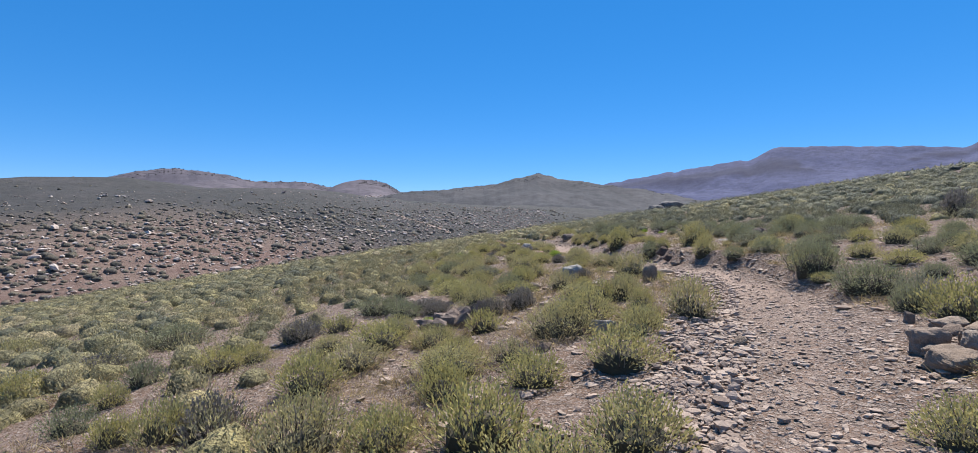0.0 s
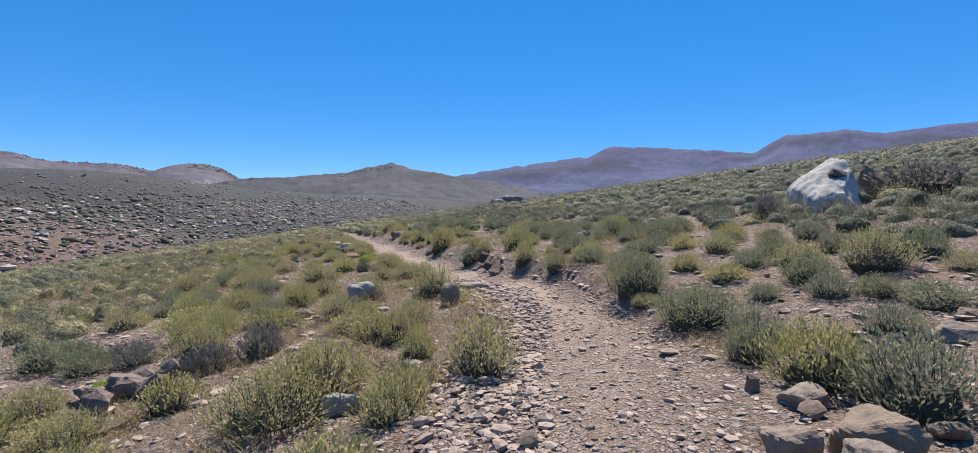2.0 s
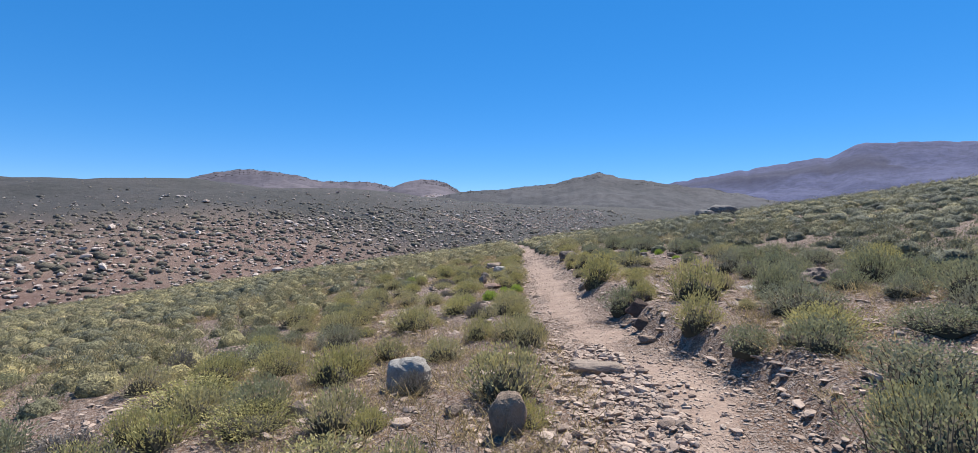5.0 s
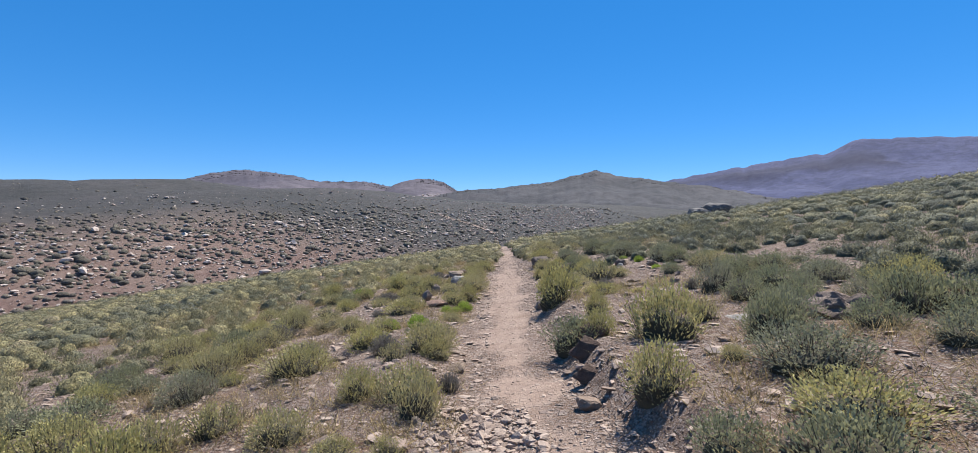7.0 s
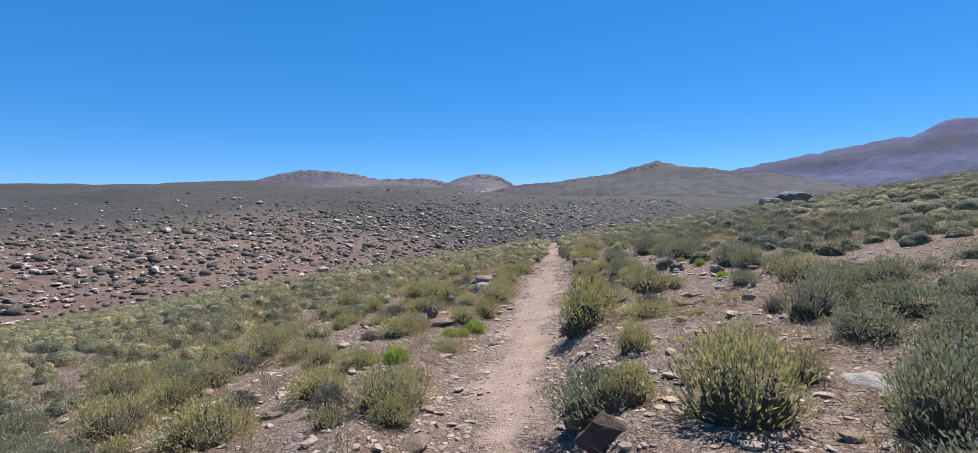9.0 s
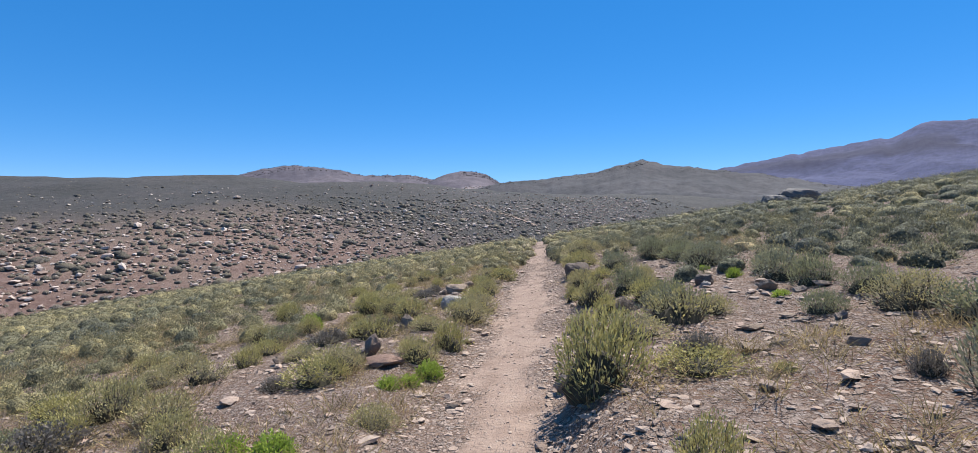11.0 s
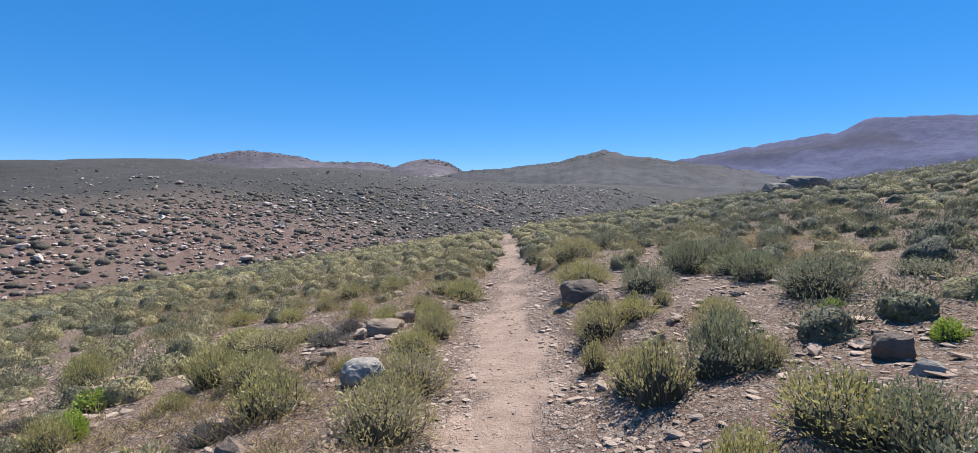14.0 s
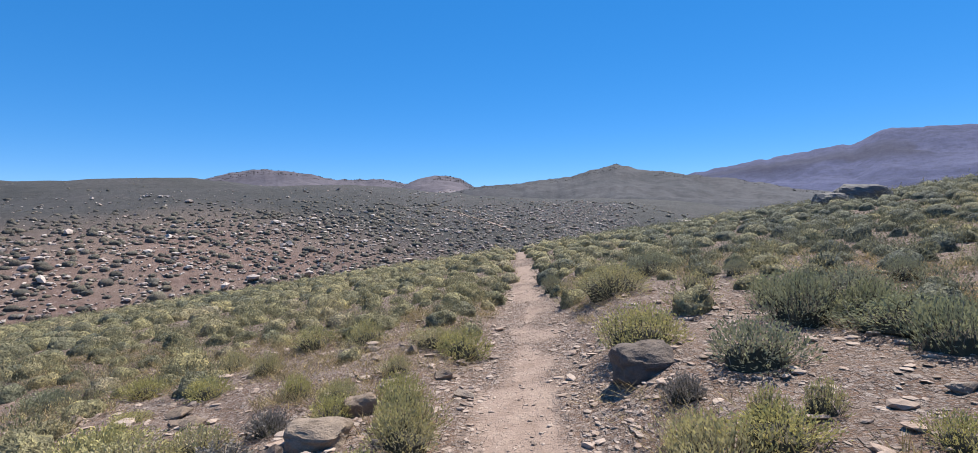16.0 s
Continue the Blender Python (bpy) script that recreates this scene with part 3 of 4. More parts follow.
GREEN_MID = [(-3.19, 12.05, 1.02, 0.31), (-0.25, 12.50, 0.29, 0.13), (-1.89, 12.53, 0.57, 0.42), (-0.76, 12.80, 0.45, 0.29), (-1.78, 12.84, 0.44, 0.34), (2.06, 12.86, 0.47, 0.41), (-11.71, 12.89, 0.71, 0.44), (0.20, 13.16, 0.39, 0.38), (2.77, 13.26, 0.24, 0.13), (0.03, 13.58, 0.54, 0.36), (-0.43, 13.68, 0.36, 0.33), (2.54, 14.31, 0.70, 0.60), (1.93, 14.76, 0.34, 0.32), (-1.47, 14.93, 0.77, 0.38), (0.08, 15.08, 0.37, 0.26), (-0.06, 15.29, 0.57, 0.41), (-0.02, 15.62, 0.61, 0.34), (2.10, 16.01, 0.34, 0.32), (-1.56, 17.26, 0.42, 0.29), (-0.01, 17.42, 0.38, 0.18), (3.03, 17.46, 0.24, 0.07)]
GREEN_FAR_MID = [(2.47, 17.64, 0.65, 0.20), (1.74, 17.67, 0.69, 0.66), (1.73, 18.23, 0.33, 0.32), (-1.03, 18.68, 0.64, 0.28), (2.14, 18.77, 0.70, 0.28), (-0.92, 18.99, 0.54, 0.29), (-0.15, 19.32, 0.44, 0.29), (3.08, 19.55, 0.45, 0.22), (-2.39, 19.62, 0.35, 0.29), (0.08, 19.96, 0.41, 0.39), (2.05, 20.30, 0.35, 0.33), (1.71, 20.33, 0.36, 0.24), (-4.29, 20.34, 0.48, 0.28), (-0.35, 20.59, 0.45, 0.20), (2.62, 20.59, 0.57, 0.30), (-1.36, 20.83, 0.44, 0.29), (-3.28, 21.49, 0.48, 0.29), (0.06, 21.50, 0.66, 0.38), (2.75, 21.64, 0.29, 0.28), (-2.52, 21.65, 0.33, 0.31), (1.93, 21.86, 0.54, 0.29)]
GREEN_END = [(-0.02, 22.10, 0.48, 0.27), (-2.05, 22.43, 0.32, 0.16), (0.07, 22.52, 0.62, 0.40), (2.84, 22.72, 0.44, 0.34), (-1.52, 22.82, 0.56, 0.35), (-0.64, 22.89, 0.25, 0.17), (-1.98, 22.95, 0.48, 0.46), (2.96, 23.24, 0.29, 0.19), (1.88, 23.38, 0.53, 0.40), (2.24, 23.48, 0.48, 0.22), (-1.82, 23.57, 0.41, 0.16), (-0.14, 23.64, 0.52, 0.29), (-2.37, 23.65, 0.53, 0.21), (-3.96, 23.74, 0.48, 0.42), (1.89, 23.77, 0.43, 0.24), (-1.86, 24.00, 0.81, 0.29), (-4.27, 24.09, 0.53, 0.35), (0.03, 24.26, 0.43, 0.29), (-2.41, 24.30, 0.67, 0.31), (-1.55, 24.35, 0.47, 0.25), (-0.03, 24.51, 0.50, 0.39)]
GREEN_LAST = [(-2.57, 24.65, 0.64, 0.22), (-0.71, 24.87, 0.36, 0.22), (-0.23, 25.20, 0.40, 0.28), (-0.79, 25.20, 0.35, 0.22), (-2.91, 25.40, 0.35, 0.13), (-1.27, 25.41, 0.28, 0.27), (1.99, 25.79, 0.81, 0.45), (-2.48, 25.97, 0.45, 0.26), (-0.48, 26.05, 0.32, 0.19), (-3.59, 26.52, 0.50, 0.27), (-2.26, 26.75, 0.36, 0.31), (0.10, 27.00, 0.62, 0.40), (-0.33, 27.36, 0.55, 0.25), (-3.01, 27.37, 0.40, 0.28), (-1.35, 27.88, 0.51, 0.37), (-2.22, 28.15, 0.62, 0.31), (2.21, 28.86, 1.02, 0.44)]
GREY_GREEN_START = [(1.60, 5.97, 0.70, 0.51), (3.71, 7.04, 0.69, 0.25), (-6.78, 7.04, 0.42, 0.30), (1.44, 7.06, 0.37, 0.35), (1.74, 7.30, 0.47, 0.44), (3.64, 7.58, 0.44, 0.25), (3.31, 7.83, 0.49, 0.27), (1.90, 8.15, 0.82, 0.41), (2.86, 8.24, 0.36, 0.21), (-7.05, 8.70, 0.45, 0.36), (5.17, 8.73, 0.52, 0.30), (5.00, 9.11, 0.45, 0.32), (2.16, 9.54, 0.74, 0.52), (2.82, 10.58, 0.71, 0.31), (-4.01, 10.67, 0.53, 0.26), (-4.19, 11.05, 0.48, 0.34), (-7.84, 11.17, 1.07, 0.40), (-4.56, 11.22, 0.72, 0.34), (2.59, 11.45, 0.57, 0.33), (-2.25, 11.56, 0.54, 0.35), (3.71, 11.63, 0.75, 0.23), (2.17, 11.81, 0.47, 0.26)]
GREY_GREEN_BEND = [(3.20, 12.93, 0.83, 0.34), (5.43, 13.62, 0.61, 0.24), (4.19, 13.72, 0.49, 0.28), (3.32, 13.80, 0.47, 0.44), (-3.36, 14.00, 0.72, 0.26), (3.55, 14.03, 0.60, 0.40), (-3.95, 14.08, 0.49, 0.28), (5.21, 14.13, 0.63, 0.34), (4.74, 14.15, 0.58, 0.44), (-7.52, 14.38, 0.67, 0.23), (1.69, 14.85, 0.59, 0.37), (-3.45, 15.13, 0.44, 0.23), (4.52, 15.51, 0.46, 0.28), (-4.17, 15.78, 0.48, 0.31), (4.51, 16.17, 0.64, 0.32), (5.19, 16.20, 0.73, 0.30), (3.90, 16.67, 0.54, 0.49), (5.26, 17.88, 0.64, 0.31), (4.81, 18.11, 0.67, 0.31), (3.97, 19.00, 0.41, 0.26), (2.67, 19.75, 0.54, 0.35), (4.44, 20.21, 0.50, 0.39)]
GREY_GREEN_MID = [(2.81, 20.32, 0.48, 0.35), (4.36, 20.96, 0.64, 0.44), (-2.85, 21.40, 0.63, 0.24), (4.41, 21.66, 0.38, 0.30), (2.50, 21.75, 0.54, 0.46), (4.05, 23.38, 0.81, 0.43), (5.18, 23.50, 0.61, 0.18), (3.97, 24.64, 0.56, 0.41), (2.69, 24.88, 0.71, 0.40), (4.10, 25.29, 1.02, 0.31), (5.43, 25.35, 0.50, 0.18), (4.17, 25.90, 0.55, 0.39), (3.60, 26.09, 0.74, 0.55), (4.21, 26.32, 0.93, 0.42), (-4.94, 26.69, 0.52, 0.29), (-5.23, 26.83, 0.49, 0.25), (3.80, 26.97, 0.70, 0.36), (5.19, 27.02, 0.42, 0.28), (3.96, 28.72, 0.36, 0.26), (3.26, 30.79, 0.91, 0.46), (1.36, 31.55, 0.40, 0.38)]
SPARSE = [(-2.68, 7.28, 0.46, 0.24), (-2.84, 8.89, 0.55, 0.33), (-1.10, 9.49, 0.60, 0.35), (-4.97, 10.12, 0.55, 0.29), (0.14, 12.41, 0.24, 0.16), (-1.45, 13.14, 0.45, 0.28), (3.04, 14.72, 0.30, 0.28), (-2.19, 14.81, 0.35, 0.17), (-0.35, 14.84, 0.33, 0.22), (-2.55, 19.10, 0.58, 0.24), (2.70, 19.27, 0.73, 0.39), (-1.09, 20.65, 0.61, 0.37), (1.98, 21.55, 0.49, 0.44), (1.70, 22.53, 0.30, 0.29), (2.58, 23.74, 0.24, 0.23), (2.28, 23.76, 0.24, 0.23), (3.24, 28.19, 0.46, 0.31)]
ASHEN_START = [(-5.33, 6.58, 0.59, 0.42), (-2.66, 9.78, 0.49, 0.32), (-5.49, 9.89, 0.67, 0.36), (-8.36, 9.89, 0.78, 0.28), (-2.23, 9.90, 0.52, 0.40), (-5.50, 10.46, 0.65, 0.21), (-3.52, 10.66, 0.59, 0.23), (-3.69, 11.09, 0.70, 0.21), (-0.86, 11.51, 0.33, 0.25), (-4.45, 13.87, 0.46, 0.40), (0.37, 14.01, 0.24, 0.23), (-0.57, 15.34, 0.41, 0.28), (-1.67, 15.71, 0.41, 0.21), (3.84, 15.74, 0.30, 0.28)]
ASHEN_BEND = [(-4.59, 16.03, 0.41, 0.24), (-2.77, 16.43, 0.62, 0.31), (3.73, 17.13, 0.24, 0.20), (-2.77, 17.36, 0.71, 0.29), (2.53, 17.91, 0.39, 0.23), (-1.44, 18.58, 0.36, 0.15), (2.23, 20.15, 0.27, 0.25), (-1.78, 20.63, 0.69, 0.21), (-1.26, 21.58, 0.42, 0.19), (-3.29, 22.16, 0.31, 0.14), (-1.21, 22.67, 0.52, 0.18), (-1.15, 23.94, 0.65, 0.19), (2.01, 24.44, 0.34, 0.22), (-1.16, 24.65, 0.38, 0.22)]
VIVID = [(-3.61, 9.76, 0.27, 0.15), (-0.40, 16.66, 0.34, 0.20), (-0.83, 16.81, 0.35, 0.18), (-0.17, 18.32, 0.24, 0.16), (-0.04, 18.59, 0.26, 0.14), (0.09, 18.87, 0.35, 0.21), (3.92, 19.83, 0.24, 0.10), (4.02, 21.73, 0.25, 0.17), (-2.55, 21.88, 0.29, 0.26), (-2.97, 22.65, 0.47, 0.20), (3.89, 22.90, 0.24, 0.10)]
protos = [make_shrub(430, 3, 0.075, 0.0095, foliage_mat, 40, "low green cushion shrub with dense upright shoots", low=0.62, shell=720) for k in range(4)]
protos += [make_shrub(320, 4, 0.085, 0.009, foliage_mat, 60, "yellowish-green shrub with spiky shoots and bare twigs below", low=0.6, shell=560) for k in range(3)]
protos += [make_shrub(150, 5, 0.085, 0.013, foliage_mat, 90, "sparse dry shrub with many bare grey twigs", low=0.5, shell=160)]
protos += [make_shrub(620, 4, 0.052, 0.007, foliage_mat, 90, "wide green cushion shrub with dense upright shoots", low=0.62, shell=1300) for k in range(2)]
for k in range(10):
    cool = copy_thing(protos[k], Matrix())
    for piece in cool.children:
        if piece.name.startswith("foliage"):
            piece.data = piece.data.copy()
            piece.data.materials[0] = cool_mat
    tagged(cool, protos[k]["label"].replace("yellowish-green", "green").replace("green", "grey-green"))
    protos.append(cool)
used = [False] * len(protos)
things = []


def look_of(wide):
    """Wide shrubs have the finest shoots; the rest are cushions or spiky."""
    return 8 + int(rng.integers(0, 2)) if wide > 0.72 else int(rng.choice(7, p=[0.18, 0.18, 0.18, 0.16, 0.1, 0.1, 0.1]))


def add_shrub(x, y, wide, high, k, cool):
    k += 10 * cool
    things.append((x, y, wide))
    if not used[k]:
        used[k] = True
        return tagged(stand(protos[k], x, y, wide, high), group="shrubs on the hillside")
    return tagged(placed(protos[k], x, y, wide, high), group="shrubs on the hillside")


for x, y, wide, high in GREEN_START + GREEN_BEND + GREEN_MID + GREEN_FAR_MID + GREEN_END + GREEN_LAST:
    add_shrub(x, y, wide * 1.2, high, look_of(wide), False)
for x, y, wide, high in GREY_GREEN_START + GREY_GREEN_BEND + GREY_GREEN_MID:
    add_shrub(x, y, wide * 1.2, high, look_of(wide), True)
for x, y, wide, high in SPARSE:
    add_shrub(x, y, wide * 1.15, high, 7, False)


def bare(x, y):
    """Where the slope has no shrubs: the path's margins and patches of open gravel."""
    s = x - trail_centre(y)
    w = trail_half(y)
    verge = 0.45 - 0.36 * smooth(27, 33, y)
    edge = (s > -w - verge) & (s < w + verge)
    patch = (fbm(x, y, 3.2, 201, 3) < -0.40) & (x > 2)
    gravel = (((x - 3.4) / 1.0) ** 2 + ((y - 19.0) / 3.0) ** 2 < 1) | (((x - 3.2) / 1.1) ** 2 + ((y - 24.6) / 1.0) ** 2 < 1) | (((x - 3.15) / 0.5) ** 2 + ((y - 15.6) / 1.6) ** 2 < 1)
    gravel = gravel | ((np.abs(x - 13.1) < 1.5) & (np.abs(y - 41.2) < 1.3))
    soil = (np.abs(x + 1.9 + (y - 12) * 0.0) < 0.55) & (y > 9) & (y < 17.5)
    begin = (s > 0) & (s < 2.0) & (y < 6.6)
    return edge | patch | gravel | soil | begin


def scatter(x0, x1, y0, y1, cell):
    cx, cy = np.meshgrid(np.arange(x0, x1, cell), np.arange(y0, y1, cell))
    return (cx + rng.uniform(-0.45, 0.45, cx.shape) * cell).ravel(), (cy + rng.uniform(-0.45, 0.45, cy.shape) * cell).ravel()


# nearer fill between the shrubs that stand along the path
sx, sy = scatter(-8, 9, 2.0, 33, 0.5)
ok = ~bare(sx, sy)
order = rng.permutation(np.flatnonzero(ok))
fill = []
for i in order:
    x, y = sx[i], sy[i]
    inner = 4.5 < y < 28 and -2.4 < x < 3.8
    if inner and -0.7 < x < 2.7:
        continue
    gap = (0.29 if x > 0 or y > 14 else 0.40) if not inner else 0.55 if x < 0 else 0.42
    if (x + 3.25) ** 2 + (y - 9.5) ** 2 < 0.6:
        continue
    near = min(((x - a) ** 2 + (y - b) ** 2) ** 0.5 - 0.42 * w for a, b, w in things)
    if near < gap - 0.05:
        continue
    if y < 4.5 and abs(x - trail_centre(y)) < 1.35:
        continue
    fill.append((x, y))
    things.append((x, y, 0.6))
fill.sort(key=lambda p: abs(p[0] - 0.6) + max(0, p[1] - 18) * 0.5)
taken = len(things) - len(fill)
for x, y in fill[:max(0, 310 - taken)]:
    things.remove((x, y, 0.6))
    wide = rng.uniform(0.48, 0.9)
    add_shrub(x, y, wide, wide * rng.uniform(0.42, 0.56), look_of(wide), rng.random() < (0.85 if x > 3.4 else 0.15))
spare = fill[max(0, 310 - taken):]


def stuff(name, label, category, models, px, py, wide, high, tone, mat, sink=0.03, lean=0.0, pz=None):
    """Many plants too many to count, joined in one mesh."""
    pz = ground_z(px, py) - sink if pz is None else pz - sink
    vs, qs, ts, us, o = [], [], [], [], 0
    which = rng.integers(0, len(models), len(px))
    for k, (v, q, *u) in enumerate(models):
        sel = np.flatnonzero(which == k)
        if not len(sel):
            continue
        a = rng.uniform(0, 2 * np.pi, len(sel))
        c, s = np.cos(a)[:, None], np.sin(a)[:, None]
        x = (v[None, :, 0] * c - v[None, :, 1] * s) * wide[sel][:, None] + px[sel][:, None]
        y = (v[None, :, 0] * s + v[None, :, 1] * c) * wide[sel][:, None] + py[sel][:, None]
        z = v[None, :, 2] * high[sel][:, None] + pz[sel][:, None] + lean * (x - px[sel][:, None])
        vs.append(np.stack([x, y, z], -1).reshape(-1, 3))
        qs.append((q[None] + (np.arange(len(sel)) * len(v))[:, None, None]).reshape(-1, q.shape[1]) + o)
        ts.append(np.repeat(tone[sel], len(v)))
        us.append(np.tile(u[0] if u else np.zeros(len(v)), len(sel)))
        o += len(sel) * len(v)
    allq = np.concatenate(qs)
    me = mesh_from(name, np.concatenate(vs), allq if allq.shape[1] == 4 else None, mat, [("tone", np.concatenate(ts)), ("shoot", np.concatenate(us))], tris=allq if allq.shape[1] == 3 else None, flat=category != "scrub")
    return tagged(new(name, me), label, category, kind="stuff")


def plant_stuff(name, label, px, py, stems, leaves, length, width, mat, big=(0.55, 1.0), flatness=(0.42, 0.6), core=0.8, tips=1.0, shell=0, foot_shade=0.0, subdiv=1):
    models = [clump_model(stems, leaves, length, width, core, shell=shell, foot_shade=foot_shade, subdiv=subdiv) for k in range(8)]
    models = [(v, f, s * tips) for v, f, s in models]
    wide = rng.uniform(*big, len(px))
    high = wide * rng.uniform(*flatness, len(px))
    patchy = np.clip(0.58 + 0.5 * fbm(px, py, 6, 301) + rng.normal(size=len(px)) * 0.2 - 0.38 * smooth(0, 7, px - 0.5), 0, 1)
    return stuff(name, label, "scrub", models, px, py, wide, high, patchy, mat)


mx, my = scatter(-34, 26, 0, 48, 0.69)
keep = ~bare(mx, my) & ~((mx > -8) & (mx < 9) & (my > 2.0) & (my < 33))
keep &= ~((my < 2.0) & (np.abs(mx - trail_centre(my)) < 1.6))
mx, my = mx[keep], my[keep]
if spare:
    px, py = np.array([p[0] for p in spare]), np.array([p[1] for p in spare])
    w = rng.uniform(0.45, 0.85, len(px))
    models = [clump_model(100, 3, 0.085, 0.0095, 0.62, 0.6, 3, 170, 0.2) for k in range(8)]
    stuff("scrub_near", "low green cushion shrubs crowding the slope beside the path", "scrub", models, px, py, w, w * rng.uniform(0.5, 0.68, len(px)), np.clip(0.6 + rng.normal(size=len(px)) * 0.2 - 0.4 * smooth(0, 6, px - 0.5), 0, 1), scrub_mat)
plant_stuff("scrub_middle", "low green cushion shrubs covering the hillside", mx, my, 44, 2, 0.11, 0.010, scrub_mat, big=(0.50, 0.98), flatness=(0.42, 0.58), core=0.72, shell=44, foot_shade=0.2, subdiv=2)
fx, fy = scatter(-72, 95, -4, 82, 0.88)
keep = (which_side(fx, fy) > 0.6) & ~((fx > -34) & (fx < 26) & (fy < 48)) & ((fy > 20) | (fx > 26)) & (fy < 72)
keep &= ~(bare(fx, fy) & (rng.random(len(fx)) < 0.85))
fx, fy = fx[keep], fy[keep]
plant_stuff("scrub_distant", "low green scrub on the hillside's crest", fx, fy, 6, 2, 0.17, 0.035, scrub_mat, tips=0.5, foot_shade=0.15, big=(0.5, 1.0), flatness=(0.42, 0.65), core=0.85, shell=4)


ox, oy = scatter(-230, 110, 55, 330, 1.2)
dd = -0.85 * (ox + 57) + 0.53 * (oy - 74)
reach = np.hypot(ox, oy)
keep = (which_side(ox, oy) < 0.4) & (rng.random(len(ox)) < (0.46 + 0.3 * smooth(8, 40, dd)) * (1 - 0.9 * smooth(110, 220, reach)) * (1 - 0.93 * smooth(22, 62, dd))) & (reach < 320)
ox, oy, dd = ox[keep], oy[keep], dd[keep]
wide = np.clip(rng.lognormal(0.0, 0.38, len(ox)), 0.5, 2.6) * (1 - 0.4 * smooth(20, 70, dd))
stuff("scrub_across_gully", "dull grey-green scrub on the stony slope across the gully", "scrub", [clump_model(4, 2, 0.2, 0.04, 0.95, subdiv=2) for k in range(8)], ox, oy, wide, wide * rng.uniform(0.34, 0.52, len(ox)), np.clip(0.5 + 0.5 * fbm(ox, oy, 22, 311) + rng.normal(size=len(ox)) * 0.2, 0, 1), dull_mat, sink=0.05)


# ---- rocks ----
def rock_mesh(name, mat, seed):
    """An angular block with worn edges, about one metre each way."""
    r = random.Random(seed)
    bm = bmesh.new()
    for k in range(18):
        d = Vector((r.gauss(0, 1), r.gauss(0, 1), r.gauss(0, 1))).normalized()
        bm.verts.new(d * r.uniform(0.46, 0.66))
    bmesh.ops.convex_hull(bm, input=bm.verts[:])
    bmesh.ops.delete(bm, geom=[v for v in bm.verts if not v.link_faces], context="VERTS")
    bmesh.ops.dissolve_limit(bm, angle_limit=radians(14), verts=bm.verts[:], edges=bm.edges[:])
    bmesh.ops.bevel(bm, geom=bm.edges[:], offset=0.035, segments=1, affect="EDGES", clamp_overlap=True)
    bmesh.ops.triangulate(bm, faces=[f for f in bm.faces if len(f.verts) > 3])
    bmesh.ops.subdivide_edges(bm, edges=[e for e in bm.edges if e.calc_length() > 0.22], cuts=3, use_grid_fill=False)
    bmesh.ops.triangulate(bm, faces=[f for f in bm.faces if len(f.verts) > 3])
    off = Vector((r.uniform(0, 50), r.uniform(0, 50), r.uniform(0, 50)))
    for v in bm.verts:
        v.co *= 1 + 0.14 * noise.noise(v.co * 3 + off) + 0.09 * noise.noise(v.co * 8 + off) + 0.04 * noise.noise(v.co * 19 + off)
    me = bpy.data.meshes.new(name)
    bm.to_mesh(me)
    bm.free()
    me.materials.append(mat)
    return me


def block_mesh(name, mat, seed, square):
    """A slab or cobble: a rounded box, chipped and pitted."""
    r = random.Random(seed)
    bm = bmesh.new()
    bmesh.ops.create_cube(bm, size=1.0)
    bmesh.ops.subdivide_edges(bm, edges=bm.edges[:], cuts=9, use_grid_fill=True)
    off = Vector((r.uniform(0, 50), r.uniform(0, 50), r.uniform(0, 50)))
    chips = [(Vector((r.gauss(0, 1), r.gauss(0, 1), r.gauss(0, 0.7))).normalized(), r.uniform(0.40, 0.50)) for k in range(5)]
    for v in bm.verts:
        c = v.co * 2
        v.co = c / (abs(c.x) ** square + abs(c.y) ** square + abs(c.z) ** square) ** (1 / square) * 0.5
        for d, h in chips:
            over = v.co.dot(d) - h
            if over > 0:
                v.co -= d * over * 0.9
        v.co *= 1 + 0.16 * noise.noise(v.co * 2.6 + off) + 0.07 * noise.noise(v.co * 7 + off) + 0.03 * noise.noise(v.co * 18 + off)
    me = bpy.data.meshes.new(name)
    bm.to_mesh(me)
    bm.free()
    me.materials.append(mat)
    return me


ROCKS = {}


def rock(x, y, wide, high, deep=None, mat=rock_mat, label="angular brown weathered rock half sunk in the soil", name="rock", sink=0.25, turn=None, tilt=6, z=None, square=0):
    k = rng.integers(0, 6)
    key = (mat.name, int(k), square)
    if key not in ROCKS:
        ROCKS[key] = block_mesh("rock", mat, 7 + int(k) * 11, square) if square else rock_mesh("rock", mat, 50 + int(k) * 13)
    ob = new(name, ROCKS[key])
    deep = wide * rng.uniform(0.65, 0.95) if deep is None else deep
    turn = rng.uniform(-25, 25) if turn is None else turn
    base = float(ground_z(x, y)) if z is None else z
    tall = high / (1 - sink)
    ob.matrix_basis = pose(x, y, base + high - tall * 0.5, rng.normal() * tilt, rng.normal() * tilt, turn) @ Matrix.Diagonal((wide * 1.1, deep * 1.1, tall * 1.1, 1))
    return tagged(ob, label, "rock")


